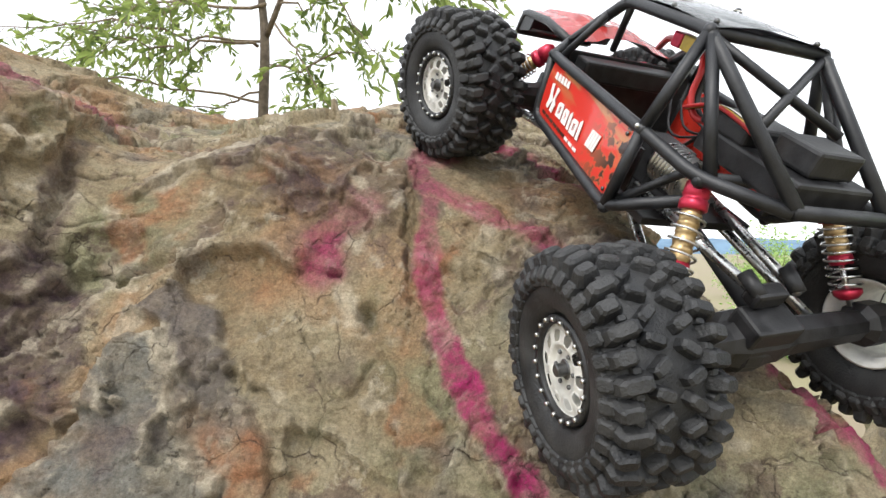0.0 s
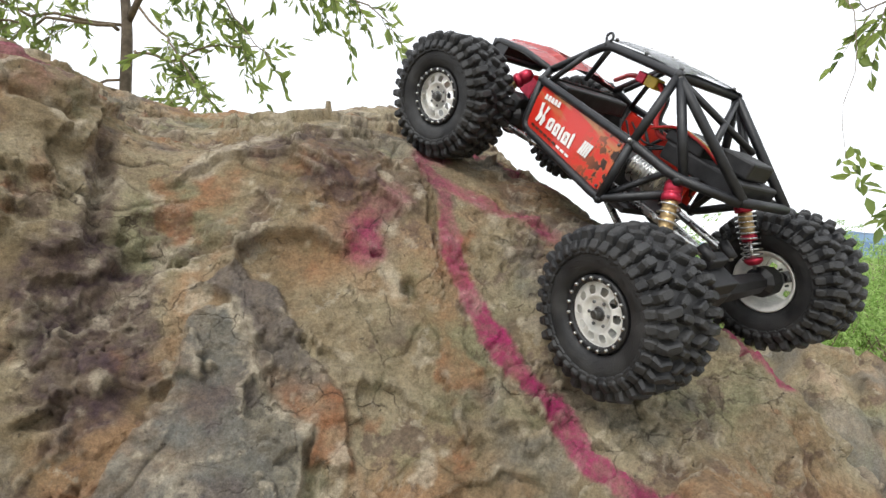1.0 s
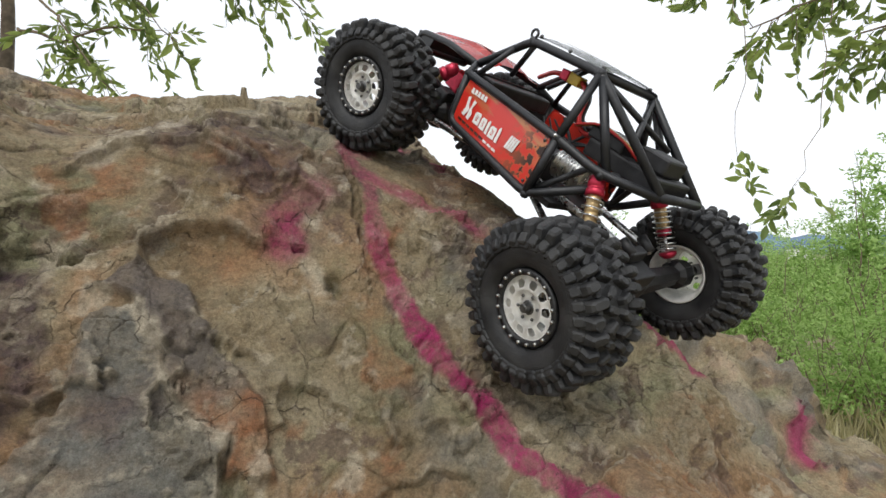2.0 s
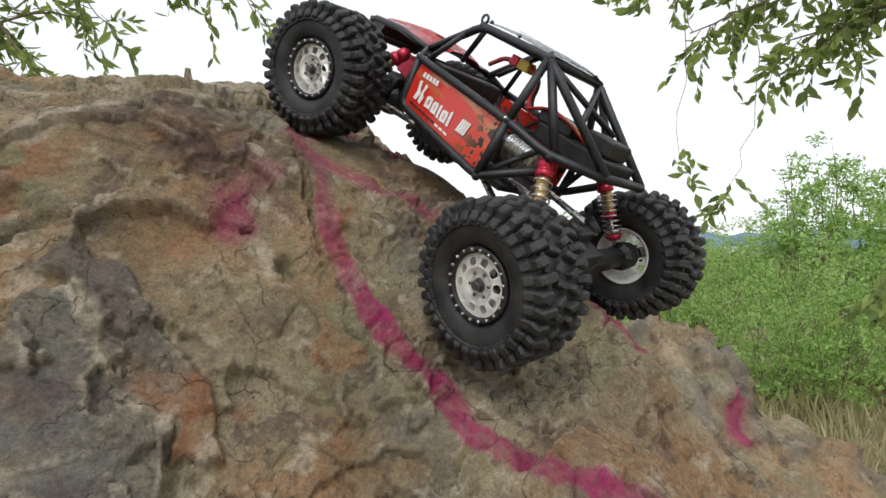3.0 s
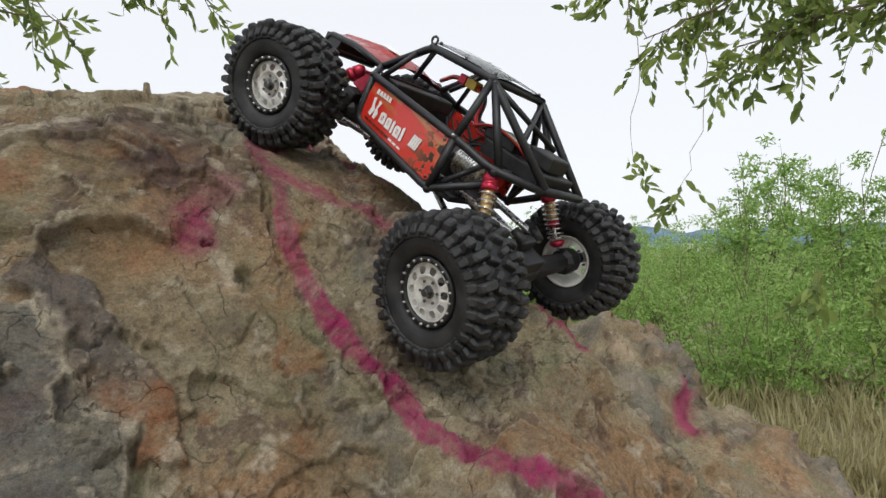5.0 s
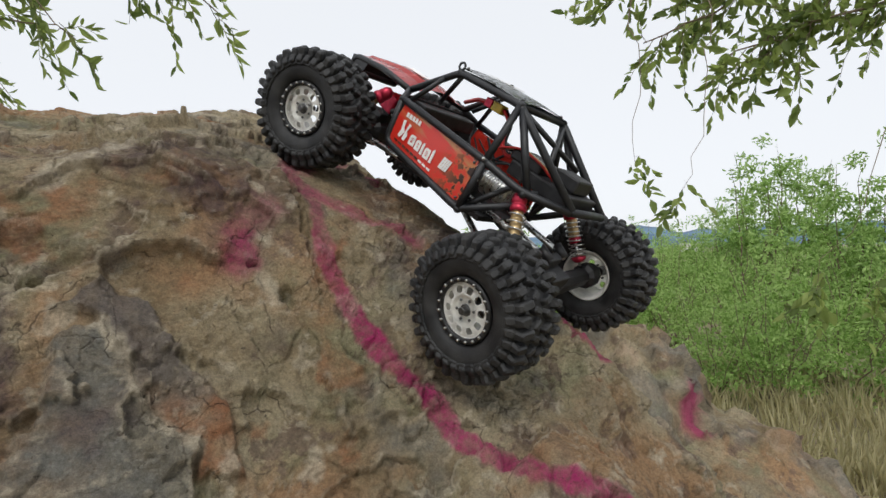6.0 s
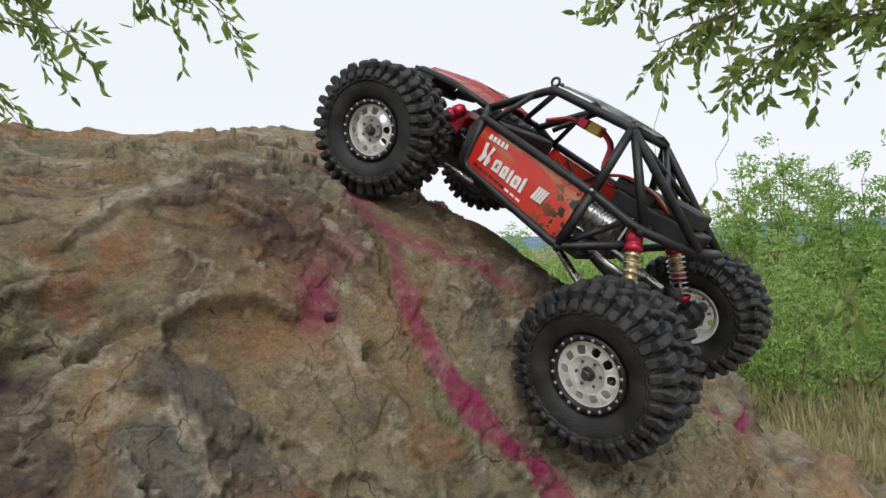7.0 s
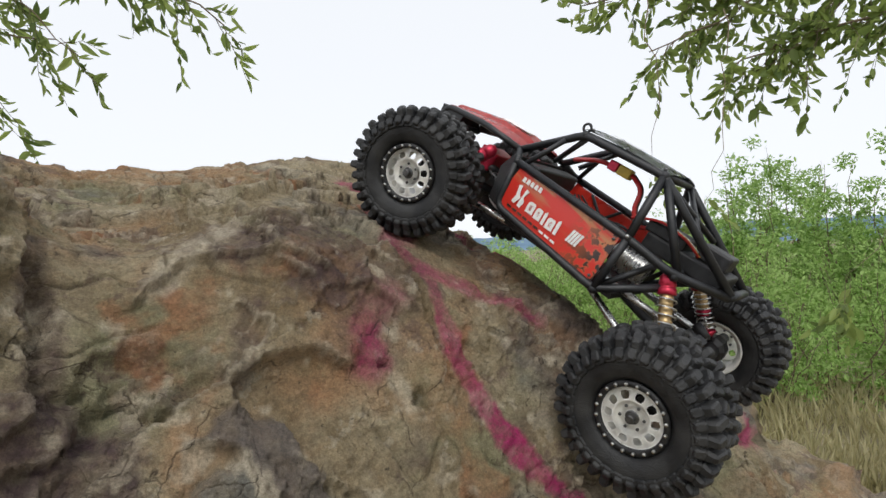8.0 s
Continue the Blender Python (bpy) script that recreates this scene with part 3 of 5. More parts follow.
# ---- the crawler ----
CAR = pose(0.116, 0.397, 1.277, -7.5, -44.5, 110.5)
car = empty("rc_crawler", CAR)
tagged(car, "red and black radio-controlled rock crawler with knobbly tyres on a boulder", "toy car")
CH = pose(0.1494, 0.3718, 1.2355, 0, -47.3, 98.2).inverted() @ pose(0.1697, 0.3295, 1.268, 8.7, -37.7, 97.2) @ Matrix.Diagonal((0.905, 0.895, 0.905, 1)) @ pose(0.03, 0, -0.093)
W_TYRE, Y_WHEEL, HALF_BASE = 0.054, 0.096, 0.139
# the front axle leans to the far side over the crest
FRONT_AXLE = pose(HALF_BASE, 0, -0.018, 9, 0, 0) @ pose(-HALF_BASE, 0, 0)
REAR_AXLE = Matrix.Identity(4)


def ch(x, y, z):
    return CH @ Vector((x, y, z))


def both(name, pts, r, mat=None, label="", bend=0.012):
    for s in (1, -1):
        tube(name, [ch(x, y * s, z) for x, y, z in pts], r, mat or TUBE, car, label, bend)


def cross(name, pts, r, mat=None):
    tube(name, [ch(*p) for p in pts], r, mat or TUBE, car)


def tapered_block(bm, m, sx, sy, sz, top=0.75):
    """A tread block whose top is smaller than its foot."""
    corners = ((-0.5, -0.32), (-0.32, -0.5), (0.32, -0.5), (0.5, -0.32), (0.5, 0.32), (0.32, 0.5), (-0.32, 0.5), (-0.5, 0.32))
    rings = [[bm.verts.new(m @ Vector((x * sx * k, y * sy * k, z * sz))) for x, y in corners] for z, k in ((0, 1.08), (0.8, 0.5 + top / 2), (1, top * 0.85))]
    for a_, b_ in zip(rings, rings[1:]):
        for k in range(8):
            bm.faces.new((a_[k], a_[(k + 1) % 8], b_[(k + 1) % 8], b_[k]))
    bm.faces.new(rings[-1])


def wheel_turn(a):
    """At angle a round the wheel: local z outward, x along the rolling direction, y across."""
    return Matrix.Rotation(a, 4, "Y")


def build_wheel():
    """One wheel whose outer face looks along local y."""
    w = empty("wheel", FRONT_AXLE @ pose(HALF_BASE, Y_WHEEL, 0, 0, 0, 15), car)
    hw = W_TYRE / 2
    bm = bmesh.new()
    add_turned(bm, [(-hw * 0.74, 0.0262), (-hw * 0.93, 0.031), (-hw * 1.0, 0.039), (-hw * 0.95, 0.0475), (-hw * 0.72, 0.0525), (-hw * 0.35, 0.0542), (hw * 0.35, 0.0542), (hw * 0.72, 0.0525), (hw * 0.95, 0.0475), (hw * 1.0, 0.039), (hw * 0.93, 0.031), (hw * 0.74, 0.0262)], 72, close=True)
    for s in (1, -1):
        add_turned(bm, [(s * hw * 0.985, 0.0415), (s * (hw * 0.985 + 0.0007), 0.0418), (s * (hw * 0.98 + 0.0007), 0.0426), (s * hw * 0.97, 0.043)], 72, close=True)
    part("tyre", bm, RUBBER, w, "scuffed black rubber tyre")
    bm = bmesh.new()
    rnd = random.Random(4)
    n = 33
    for k in range(n):
        for s in (1, -1):
            a = 2 * math.pi * (k + (0.5 if s < 0 else 0)) / n
            long = k % 2 == 0
            # shoulder lug, wrapped over the edge
            tapered_block(bm, wheel_turn(a) @ pose(0, s * hw * (0.66 if long else 0.76), 0.0515, s * -16, 0, s * 10), 0.0077, 0.0160 if long else 0.0115, 0.0078, 0.70)
            tapered_block(bm, wheel_turn(a) @ pose(0, s * hw * 0.93, 0.0462, s * -62, 0, 0), 0.0072, 0.0090, 0.0042, 0.72)
            # centre lugs
            b = a + math.pi / n
            tapered_block(bm, wheel_turn(b) @ pose(0, s * hw * 0.27, 0.0532, 0, 0, s * (38 if long else -24)), 0.0060, 0.0108, 0.0062, 0.72)
            tapered_block(bm, wheel_turn(b) @ pose(0, s * hw * 0.62, 0.0522, s * -14, 0, rnd.uniform(-30, 30)), 0.0034, 0.0045, 0.0038, 0.8)
        for s in (1, -1):
            for j in range(3):
                a = 2 * math.pi * (k + j / 3) / n
                tapered_block(bm, wheel_turn(a) @ pose(0, s * hw * 0.985, 0.0435 + 0.0009 * (j % 2), s * -82, 0, 0), 0.0036 if j else 0.0052, 0.0055, 0.0016, 0.85)
    part("tread", bm, RUBBER, w, smooth=False)
    # rim: dished disc with ten round holes
    bm = bmesh.new()
    seg, rs = 120, [0.0045 + (0.0222 - 0.0045) * i / 17 for i in range(18)]
    face_y = hw * 0.86

    def dish(r):
        return face_y - 0.0030 + 0.0022 * smooth_step((r - 0.009) / 0.004) - 0.0014 * smooth_step((r - 0.013) / 0.009)

    grid = []
    for r in rs:
        row = []
        for k in range(seg):
            a = 2 * math.pi * k / seg
            x, z = r * math.cos(a), r * math.sin(a)
            h = 2 * math.pi * round(a / (2 * math.pi) * 10) / 10
            hx, hz = 0.0166 * math.cos(h), 0.0166 * math.sin(h)
            d = math.hypot(x - hx, z - hz)
            if abs(d - 0.0030) < 0.0006 and d > 0:
                x, z = hx + (x - hx) * 0.0030 / d, hz + (z - hz) * 0.0030 / d
            row.append(bm.verts.new((x, dish(math.hypot(x, z)), z)))
        grid.append(row)
    for a_, b_ in zip(grid, grid[1:]):
        for k in range(seg):
            q = (a_[k], b_[k], b_[(k + 1) % seg], a_[(k + 1) % seg])
            c = sum((v.co for v in q), Vector()) / 4
            ang = math.atan2(c.z, c.x)
            h = 2 * math.pi * round(ang / (2 * math.pi) * 10) / 10
            if math.hypot(c.x - 0.0166 * math.cos(h), c.z - 0.0166 * math.sin(h)) > 0.0030:
                bm.faces.new(q)
    bmesh.ops.solidify(bm, geom=bm.faces, thickness=0.0014)
    add_turned(bm, [(hw * 0.72, 0.0226), (hw * 0.2, 0.0212), (-hw * 0.6, 0.0218), (-hw * 0.80, 0.0262), (-hw * 0.80, 0.0248), (-hw * 0.58, 0.0206), (hw * 0.2, 0.0202), (hw * 0.7, 0.0214)], 60, close=True)
    part("rim", bm, RIM, w, "satin silver rim with round holes")
    bm = bmesh.new()
    add_turned(bm, [(hw * 0.62, 0.0222), (hw * 0.84, 0.0222), (hw * 0.88, 0.0229), (hw * 0.88, 0.0262), (hw * 0.82, 0.0268), (hw * 0.62, 0.0268)], 60, close=True)
    part("beadlock_ring", bm, BLACK, w, "black beadlock ring")
    bolt = None
    for k in range(20):
        a = 2 * math.pi * (k + 0.5) / 20
        m = pose(0.0246 * math.cos(a), 0, 0.0246 * math.sin(a))
        if bolt is None:
            bm = bmesh.new()
            add_turned(bm, [(hw * 0.86, 0.0013), (hw * 0.93, 0.0013), (hw * 0.95, 0.0010), (hw * 0.95, 0.0005)], 8)
            bolt = part("bolt", bm, STEEL, w)
            bolt.matrix_basis = m
        else:
            o = new("bolt", bolt.data)
            o.parent, o.matrix_basis = w, m
    bm = bmesh.new()
    add_turned(bm, [(face_y - 0.016, 0.0052), (face_y - 0.003, 0.0052), (face_y - 0.0025, 0.0046), (face_y - 0.0024, 0.0033), (face_y + 0.002, 0.0032), (face_y + 0.0025, 0.0026)], 12)
    part("hub_nut", bm, DARKSTEEL, w, "dark steel hub nut", smooth=False)
    lug = None
    for k in range(6):
        a = 2 * math.pi * k / 6
        if lug is None:
            bm = bmesh.new()
            add_turned(bm, [(face_y - 0.006, 0.0012), (face_y - 0.0020, 0.0012), (face_y - 0.0016, 0.0008)], 6)
            lug = part("lug_bolt", bm, DARKSTEEL, w, smooth=False)
        o = lug if k == 0 else new("lug_bolt", lug.data)
        o.parent, o.matrix_basis = w, pose(0.0086 * math.cos(a), 0, 0.0086 * math.sin(a))
    return w


def smooth_step(t):
    t = max(0.0, min(1.0, t))
    return t * t * (3 - 2 * t)


wheel = build_wheel()
copy_thing(wheel, pose(-HALF_BASE, Y_WHEEL, 0, 0, 37, 0))
copy_thing(wheel, FRONT_AXLE @ pose(HALF_BASE, -Y_WHEEL, 0, 0, 15, 195))
copy_thing(wheel, pose(-HALF_BASE, -Y_WHEEL, 0, 0, 58, 180))

# roll cage
T = 0.0036
both("cage_tube", [(0.080, 0.052, 0.106), (0.026, 0.048, 0.150), (-0.060, 0.046, 0.152), (-0.16, 0.034, 0.092)], T, bend=0.008)
both("cage_tube", [(0.066, 0.070, 0.097), (-0.070, 0.070, 0.092), (-0.115, 0.060, 0.085), (-0.16, 0.034, 0.090)], T)
both("cage_tube", [(0.066, 0.070, 0.097), (0.064, 0.070, 0.048), (-0.069, 0.072, 0.037), (-0.118, 0.055, 0.072)], T, bend=0.010)
both("cage_tube", [(-0.060, 0.046, 0.152), (-0.070, 0.070, 0.092)], T)
both("cage_tube", [(-0.070, 0.070, 0.092), (-0.069, 0.072, 0.037)], T)
both("cage_tube", [(-0.064, 0.046, 0.150), (-0.118, 0.052, 0.086)], T)
both("cage_tube", [(0.040, 0.052, 0.137), (0.060, 0.066, 0.097)], T * 0.7)
both("cage_tube", [(0.022, 0.047, 0.149), (0.050, 0.030, 0.112)], T * 0.7)
both("cage_tube", [(-0.069, 0.070, 0.040), (-0.100, 0.045, 0.085)], T * 0.75)
both("cage_tube", [(0.080, 0.052, 0.106), (0.140, 0.046, 0.109), (0.200, 0.042, 0.104), (0.206, 0.042, 0.084)], T * 0.9, bend=0.008)
both("cage_tube", [(0.080, 0.052, 0.106), (0.066, 0.070, 0.097)], T)
cross("cage_tube", [(0.026, 0.048, 0.150), (0.026, -0.048, 0.150)], T)
cross("cage_tube", [(-0.060, 0.046, 0.152), (-0.060, -0.046, 0.152)], T)
cross("cage_tube", [(-0.16, 0.036, 0.091), (-0.16, -0.036, 0.091)], T * 1.05)
cross("cage_tube", [(-0.062, 0.046, 0.150), (-0.112, -0.030, 0.118)], T * 0.75)
cross("cage_tube", [(-0.062, -0.046, 0.150), (-0.112, 0.030, 0.118)], T * 0.75)
cross("cage_tube", [(0.206, 0.042, 0.085), (0.206, -0.042, 0.085)], T)
cross("cage_tube", [(-0.115, 0.060, 0.085), (-0.115, -0.060, 0.085)], T * 0.9)
for s in (1, -1):
    for p in ((0.026, 0.048, 0.150), (-0.060, 0.046, 0.152), (-0.070, 0.070, 0.092), (0.066, 0.070, 0.097), (-0.069, 0.072, 0.037), (-0.118, 0.058, 0.084)):
        bm = bmesh.new()
        bmesh.ops.create_icosphere(bm, subdivisions=2, radius=T * 1.14, matrix=Matrix.Translation(ch(p[0], p[1] * s, p[2])))
        part("tube_joint", bm, TUBE, car)
    bm = bmesh.new()
    bmesh.ops.create_icosphere(bm, subdivisions=2, radius=0.0016, matrix=Matrix.Translation(ch(-0.070, 0.0745 * s, 0.094)))
    part("cage_bolt", bm, STEEL, car)
    # lifting eye on the roof hoop
    bm = bmesh.new()
    ring = [ch(0.028 + 0.004 * math.cos(a), 0.048 * s, 0.1565 + 0.004 * math.sin(a)) for a in (2 * math.pi * k / 14 for k in range(15))]
    add_tube(bm, ring, 0.0012, 6)
    part("roof_eye", bm, TUBE, car)


def panel_paint():
    """Red print that breaks into orange brush strokes and soot towards the back."""
    m = bpy.data.materials.new("printed_panel")
    m.use_nodes = True
    n, l = m.node_tree.nodes, m.node_tree.links
    b = n["Principled BSDF"]
    b.inputs["Roughness"].default_value, b.inputs["Coat Weight"].default_value = 0.32, 0.5
    tc = n.new("ShaderNodeTexCoord")
    sep = n.new("ShaderNodeSeparateXYZ")
    l.new(tc.outputs["Object"], sep.inputs[0])
    stretch = n.new("ShaderNodeMapping")
    stretch.inputs["Scale"].default_value = (18, 60, 95)
    stretch.inputs["Rotation"].default_value = (0, radians(-8), 0)
    l.new(tc.outputs["Object"], stretch.inputs["Vector"])
    streak = n.new("ShaderNodeTexNoise")
    streak.inputs["Scale"].default_value, streak.inputs["Detail"].default_value = 1.0, 5
    l.new(stretch.outputs[0], streak.inputs["Vector"])
    blot = n.new("ShaderNodeTexNoise")
    blot.inputs["Scale"].default_value, blot.inputs["Detail"].default_value = 130, 5
    l.new(tc.outputs["Object"], blot.inputs["Vector"])

    def band(v, a, b_):
        r = n.new("ShaderNodeMapRange")
        r.inputs["From Min"].default_value, r.inputs["From Max"].default_value = a, b_
        l.new(v, r.inputs["Value"])
        return r.outputs[0]

    def mul(a, b_):
        x = n.new("ShaderNodeMath")
        x.operation = "MULTIPLY"
        l.new(a, x.inputs[0])
        l.new(b_, x.inputs[1])
        return x.outputs[0]

    def mix(a, b_, f):
        x = n.new("ShaderNodeMix")
        x.data_type = "RGBA"
        if isinstance(a, tuple):
            x.inputs["A"].default_value = (*a, 1)
        else:
            l.new(a, x.inputs["A"])
        x.inputs["B"].default_value = (*b_, 1)
        l.new(f, x.inputs["Factor"])
        return x.outputs["Result"]

    upper = band(sep.outputs["Z"], 0.034, 0.050)
    c = mix((0.60, 0.030, 0.018), (0.46, 0.19, 0.075), mul(upper, band(streak.outputs["Fac"], 0.48, 0.58)))
    back = band(sep.outputs["X"], 0.004, -0.030)
    c = mix(c, (0.48, 0.17, 0.06), mul(back, band(blot.outputs["Fac"], 0.46, 0.54)))
    c = mix(c, (0.030, 0.014, 0.012), mul(back, band(blot.outputs["Fac"], 0.50, 0.53)))
    l.new(c, b.inputs["Base Color"])
    return m


PRINT = panel_paint()
for s in (1, -1):
    panel = plate("side_panel", [ch(x, 0.0705 * s, z) for x, z in ((0.058, 0.100), (0.050, 0.092), (-0.064, 0.0885), (-0.063, 0.040), (0.060, 0.049), (0.066, 0.056))][:: s], 0.0016, PRINT, car, "glossy red printed side panel")
    off = 0.0717 * s

    def mark(name, pts, mat, label=""):
        plate(name, [ch(x, off, z) for x, z in pts][:: s], 0.0005, mat, panel, label)

    # emblem and name as plain white shapes
    mark("emblem", ((0.050, 0.079), (0.046, 0.080), (0.045, 0.072), (0.042, 0.068), (0.046, 0.060), (0.050, 0.061), (0.048, 0.068)), WHITEPAINT)
    mark("emblem", ((0.040, 0.079), (0.036, 0.078), (0.039, 0.070), (0.036, 0.066), (0.038, 0.059), (0.042, 0.060), (0.0415, 0.067)), WHITEPAINT)
    for x0, wide, low, high in ((0.031, 0.009, 0.060, 0.0715), (0.020, 0.008, 0.059, 0.0705), (0.010, 0.0035, 0.058, 0.0715), (0.0045, 0.009, 0.0575, 0.069), (-0.0065, 0.0035, 0.057, 0.072)):
        mark("name_bar", ((x0, low), (x0, high - 0.002), (x0 - 0.002, high), (x0 - wide + 0.001, high), (x0 - wide, high - 0.002), (x0 - wide, low)), WHITEPAINT)
        if wide > 0.006:
            mark("name_gap", ((x0 - 0.003, low + 0.003), (x0 - 0.003, high - 0.003), (x0 - wide + 0.003, high - 0.003), (x0 - wide + 0.003, low + 0.003)), REDPAINT)
    for k in range(5):
        x0 = 0.050 - 0.0052 * k
        mark("small_bar", ((x0, 0.0835), (x0 - 0.001, 0.0885), (x0 - 0.0040, 0.0880), (x0 - 0.0042, 0.083)), WHITEPAINT)
    for k in range(9):
        x0 = 0.052 - 0.0075 * k
        mark("small_bar", ((x0, 0.0545 - 0.0006 * k), (x0, 0.0567 - 0.0006 * k), (x0 - 0.0055, 0.0562 - 0.0006 * k), (x0 - 0.0055, 0.054 - 0.0006 * k)), SOOT if k < 6 else WHITEPAINT)
    for k in range(4):
        x0 = -0.021 - 0.0032 * k
        mark("badge_bar", ((x0, 0.059), (x0 - 0.003, 0.072), (x0 - 0.0055, 0.072), (x0 - 0.0025, 0.059)), WHITEPAINT)
    for x, z in ((0.0565, 0.0945), (0.060, 0.053), (-0.060, 0.085), (-0.059, 0.045)):
        bm = bmesh.new()
        add_turned(bm, [(0, 0.0014), (0.0008, 0.0014), (0.0012, 0.0008)], 8, Matrix.Translation(ch(x, 0.0708 * s, z)) @ CH.to_3x3().normalized().to_4x4() @ pose(0, 0, 0, 0, 0, 0 if s > 0 else 180))
        part("panel_screw", bm, DARKSTEEL, panel)

# hood: a creased red sheet over the nose
bm = bmesh.new()
rows = []
for x, half, z, rise in ((0.204, 0.040, 0.106, 0.002), (0.170, 0.043, 0.110, 0.004), (0.135, 0.047, 0.112, 0.007), (0.100, 0.050, 0.110, 0.008), (0.078, 0.051, 0.107, 0.006)):
    rows.append([bm.verts.new(ch(x, half * k, z + rise * (1 - abs(k) ** 1.5) + (0.003 if abs(k) < 0.45 else 0))) for k in (1, 0.8, 0.55, 0.4, 0, -0.4, -0.55, -0.8, -1)])
for a_, b_ in zip(rows, rows[1:]):
    for k in range(8):
        bm.faces.new((a_[k], a_[k + 1], b_[k + 1], b_[k]))
bmesh.ops.solidify(bm, geom=bm.faces, thickness=0.0012)
HOOD = material("red_white_hood_print", (0.60, 0.03, 0.025), 0.25, 0, 0.3, 26, 0, 1, coat=0.6, second=(0.66, 0.07, 0.06))
hood = part("hood", bm, HOOD, car, "red hood panel with pale streaks", smooth=False)
plate("hood_streak", [ch(x, y, z) for x, y, z in ((0.150, 0.006, 0.1200), (0.100, 0.018, 0.1218), (0.094, 0.010, 0.1225), (0.140, 0.000, 0.1222))], 0.0005, WHITEPAINT, hood)
plate("nose_plate", [ch(x, y, z) for x, y, z in ((0.2065, 0.040, 0.104), (0.2065, -0.040, 0.104), (0.2065, -0.040, 0.086), (0.2065, 0.040, 0.086))], 0.003, BLACK, car)
for s in (1, -1):
    plate("nose_side", [ch(x, y * s, z) for x, y, z in ((0.206, 0.041, 0.104), (0.206, 0.041, 0.085), (0.175, 0.043, 0.092), (0.170, 0.043, 0.107))][:: s], 0.002, BLACK, car)
    # black front fender frame ahead of the side panel
    plate("front_bulkhead", [ch(x, y * s, z) for x, y, z in ((0.080, 0.053, 0.106), (0.066, 0.069, 0.097), (0.066, 0.069, 0.047), (0.088, 0.050, 0.045), (0.096, 0.046, 0.080))][:: s], 0.003, BLACK, car)
# roof sheet, slightly bowed
bm = bmesh.new()
rows = []
for i in range(5):
    x = 0.030 - 0.094 * i / 4
    rows.append([bm.verts.new(ch(x, 0.047 * k, 0.1545 + 0.005 * (1 - k * k) + 0.002 * math.sin(math.pi * i / 4))) for k in (1, 0.75, 0.4, 0, -0.4, -0.75, -1)])
for a_, b_ in zip(rows, rows[1:]):
    for k in range(6):
        bm.faces.new((a_[k], a_[k + 1], b_[k + 1], b_[k]))
bmesh.ops.solidify(bm, geom=bm.faces, thickness=0.0012)
roof = part("roof_panel", bm, ROOFPANEL, car, "dark green-grey roof sheet with a pale emblem")
for k in range(5):
    plate("roof_bar", [ch(x, y, 0.1612) for x, y in ((0.012 - 0.003 * k, 0.020 - 0.010 * k), (0.004 - 0.003 * k, 0.018 - 0.010 * k), (0.006 - 0.003 * k, 0.012 - 0.010 * k), (0.012 - 0.003 * k, 0.013 - 0.010 * k))], 0.0005, WHITEPAINT, roof)
for x, y in ((0.024, 0.042), (0.024, -0.042), (-0.056, 0.041), (-0.056, -0.041), (-0.016, 0.043)):
    bm = bmesh.new()
    bmesh.ops.create_icosphere(bm, subdivisions=2, radius=0.0018, matrix=Matrix.Translation(ch(x, y, 0.157)))
    part("roof_screw", bm, DARKSTEEL, roof)

# inside: tub, firewall, gearbox, motor, battery tray, wires
CHR = CH
box("belly_plate", (-0.005, 0, 0.034), (0.150, 0.095, 0.006), BLACK, car, 0.0008, CHR)
box("dashboard", (0.060, 0, 0.092), (0.020, 0.095, 0.016), BLACK, car, 0.002, CHR)
box("firewall", (0.078, 0, 0.076), (0.004, 0.100, 0.050), BLACK, car, 0.0006, CHR)
plate("inner_panel", [ch(x, -0.060, z) for x, z in ((0.050, 0.092), (-0.060, 0.088), (-0.058, 0.042), (0.055, 0.048))], 0.0015, REDPAINT, car, "red inner face of the cockpit")
plate("inner_panel", [ch(x, 0.050, z) for x, z in ((0.040, 0.080), (-0.055, 0.074), (-0.055, 0.042), (0.055, 0.045))], 0.0015, BLACK, car)
box("gearbox", (-0.015, 0.0, 0.052), (0.040, 0.036, 0.032), BLACK, car, 0.003, CHR)
box("battery_tray", (-0.110, 0, 0.094), (0.080, 0.058, 0.016), BLACK, car, 0.002, CHR)
box("speed_controller", (-0.128, 0.0, 0.110), (0.030, 0.034, 0.015), BLACK, car, 0.002, CHR, "black electronics box")
box("receiver_box", (-0.085, 0.006, 0.107), (0.040, 0.044, 0.012), BLACK, car, 0.002, CHR)
bm = bmesh.new()
mm = CH @ Matrix.Translation((-0.075, 0.030, 0.068)) @ pose(0, 0, 0, 0, 0, 90)
steps = [(-0.020, 0.009), (-0.020, 0.0121)]
for k in range(9):
    y = -0.017 + 0.0036 * k
    steps += [(y, 0.0121), (y + 0.0001, 0.0142), (y + 0.0014, 0.0142), (y + 0.0015, 0.0121)]
add_turned(bm, steps + [(0.0155, 0.0121), (0.016, 0.009)], 28, mm)
part("motor", bm, STEEL, car, "finned silver electric motor")
tube("battery_wire", [ch(0.050, -0.010, 0.120), ch(0.015, 0.012, 0.134), ch(-0.010, 0.014, 0.136)], 0.0022, REDWIRE, car)
box("wire_plug", (-0.016, 0.014, 0.136), (0.014, 0.012, 0.010), YELLOW, car, 0.001, CHR, "yellow battery plug")
box("wire_plug", (-0.003, 0.014, 0.136), (0.010, 0.012, 0.010), REDMETAL, car, 0.001, CHR)
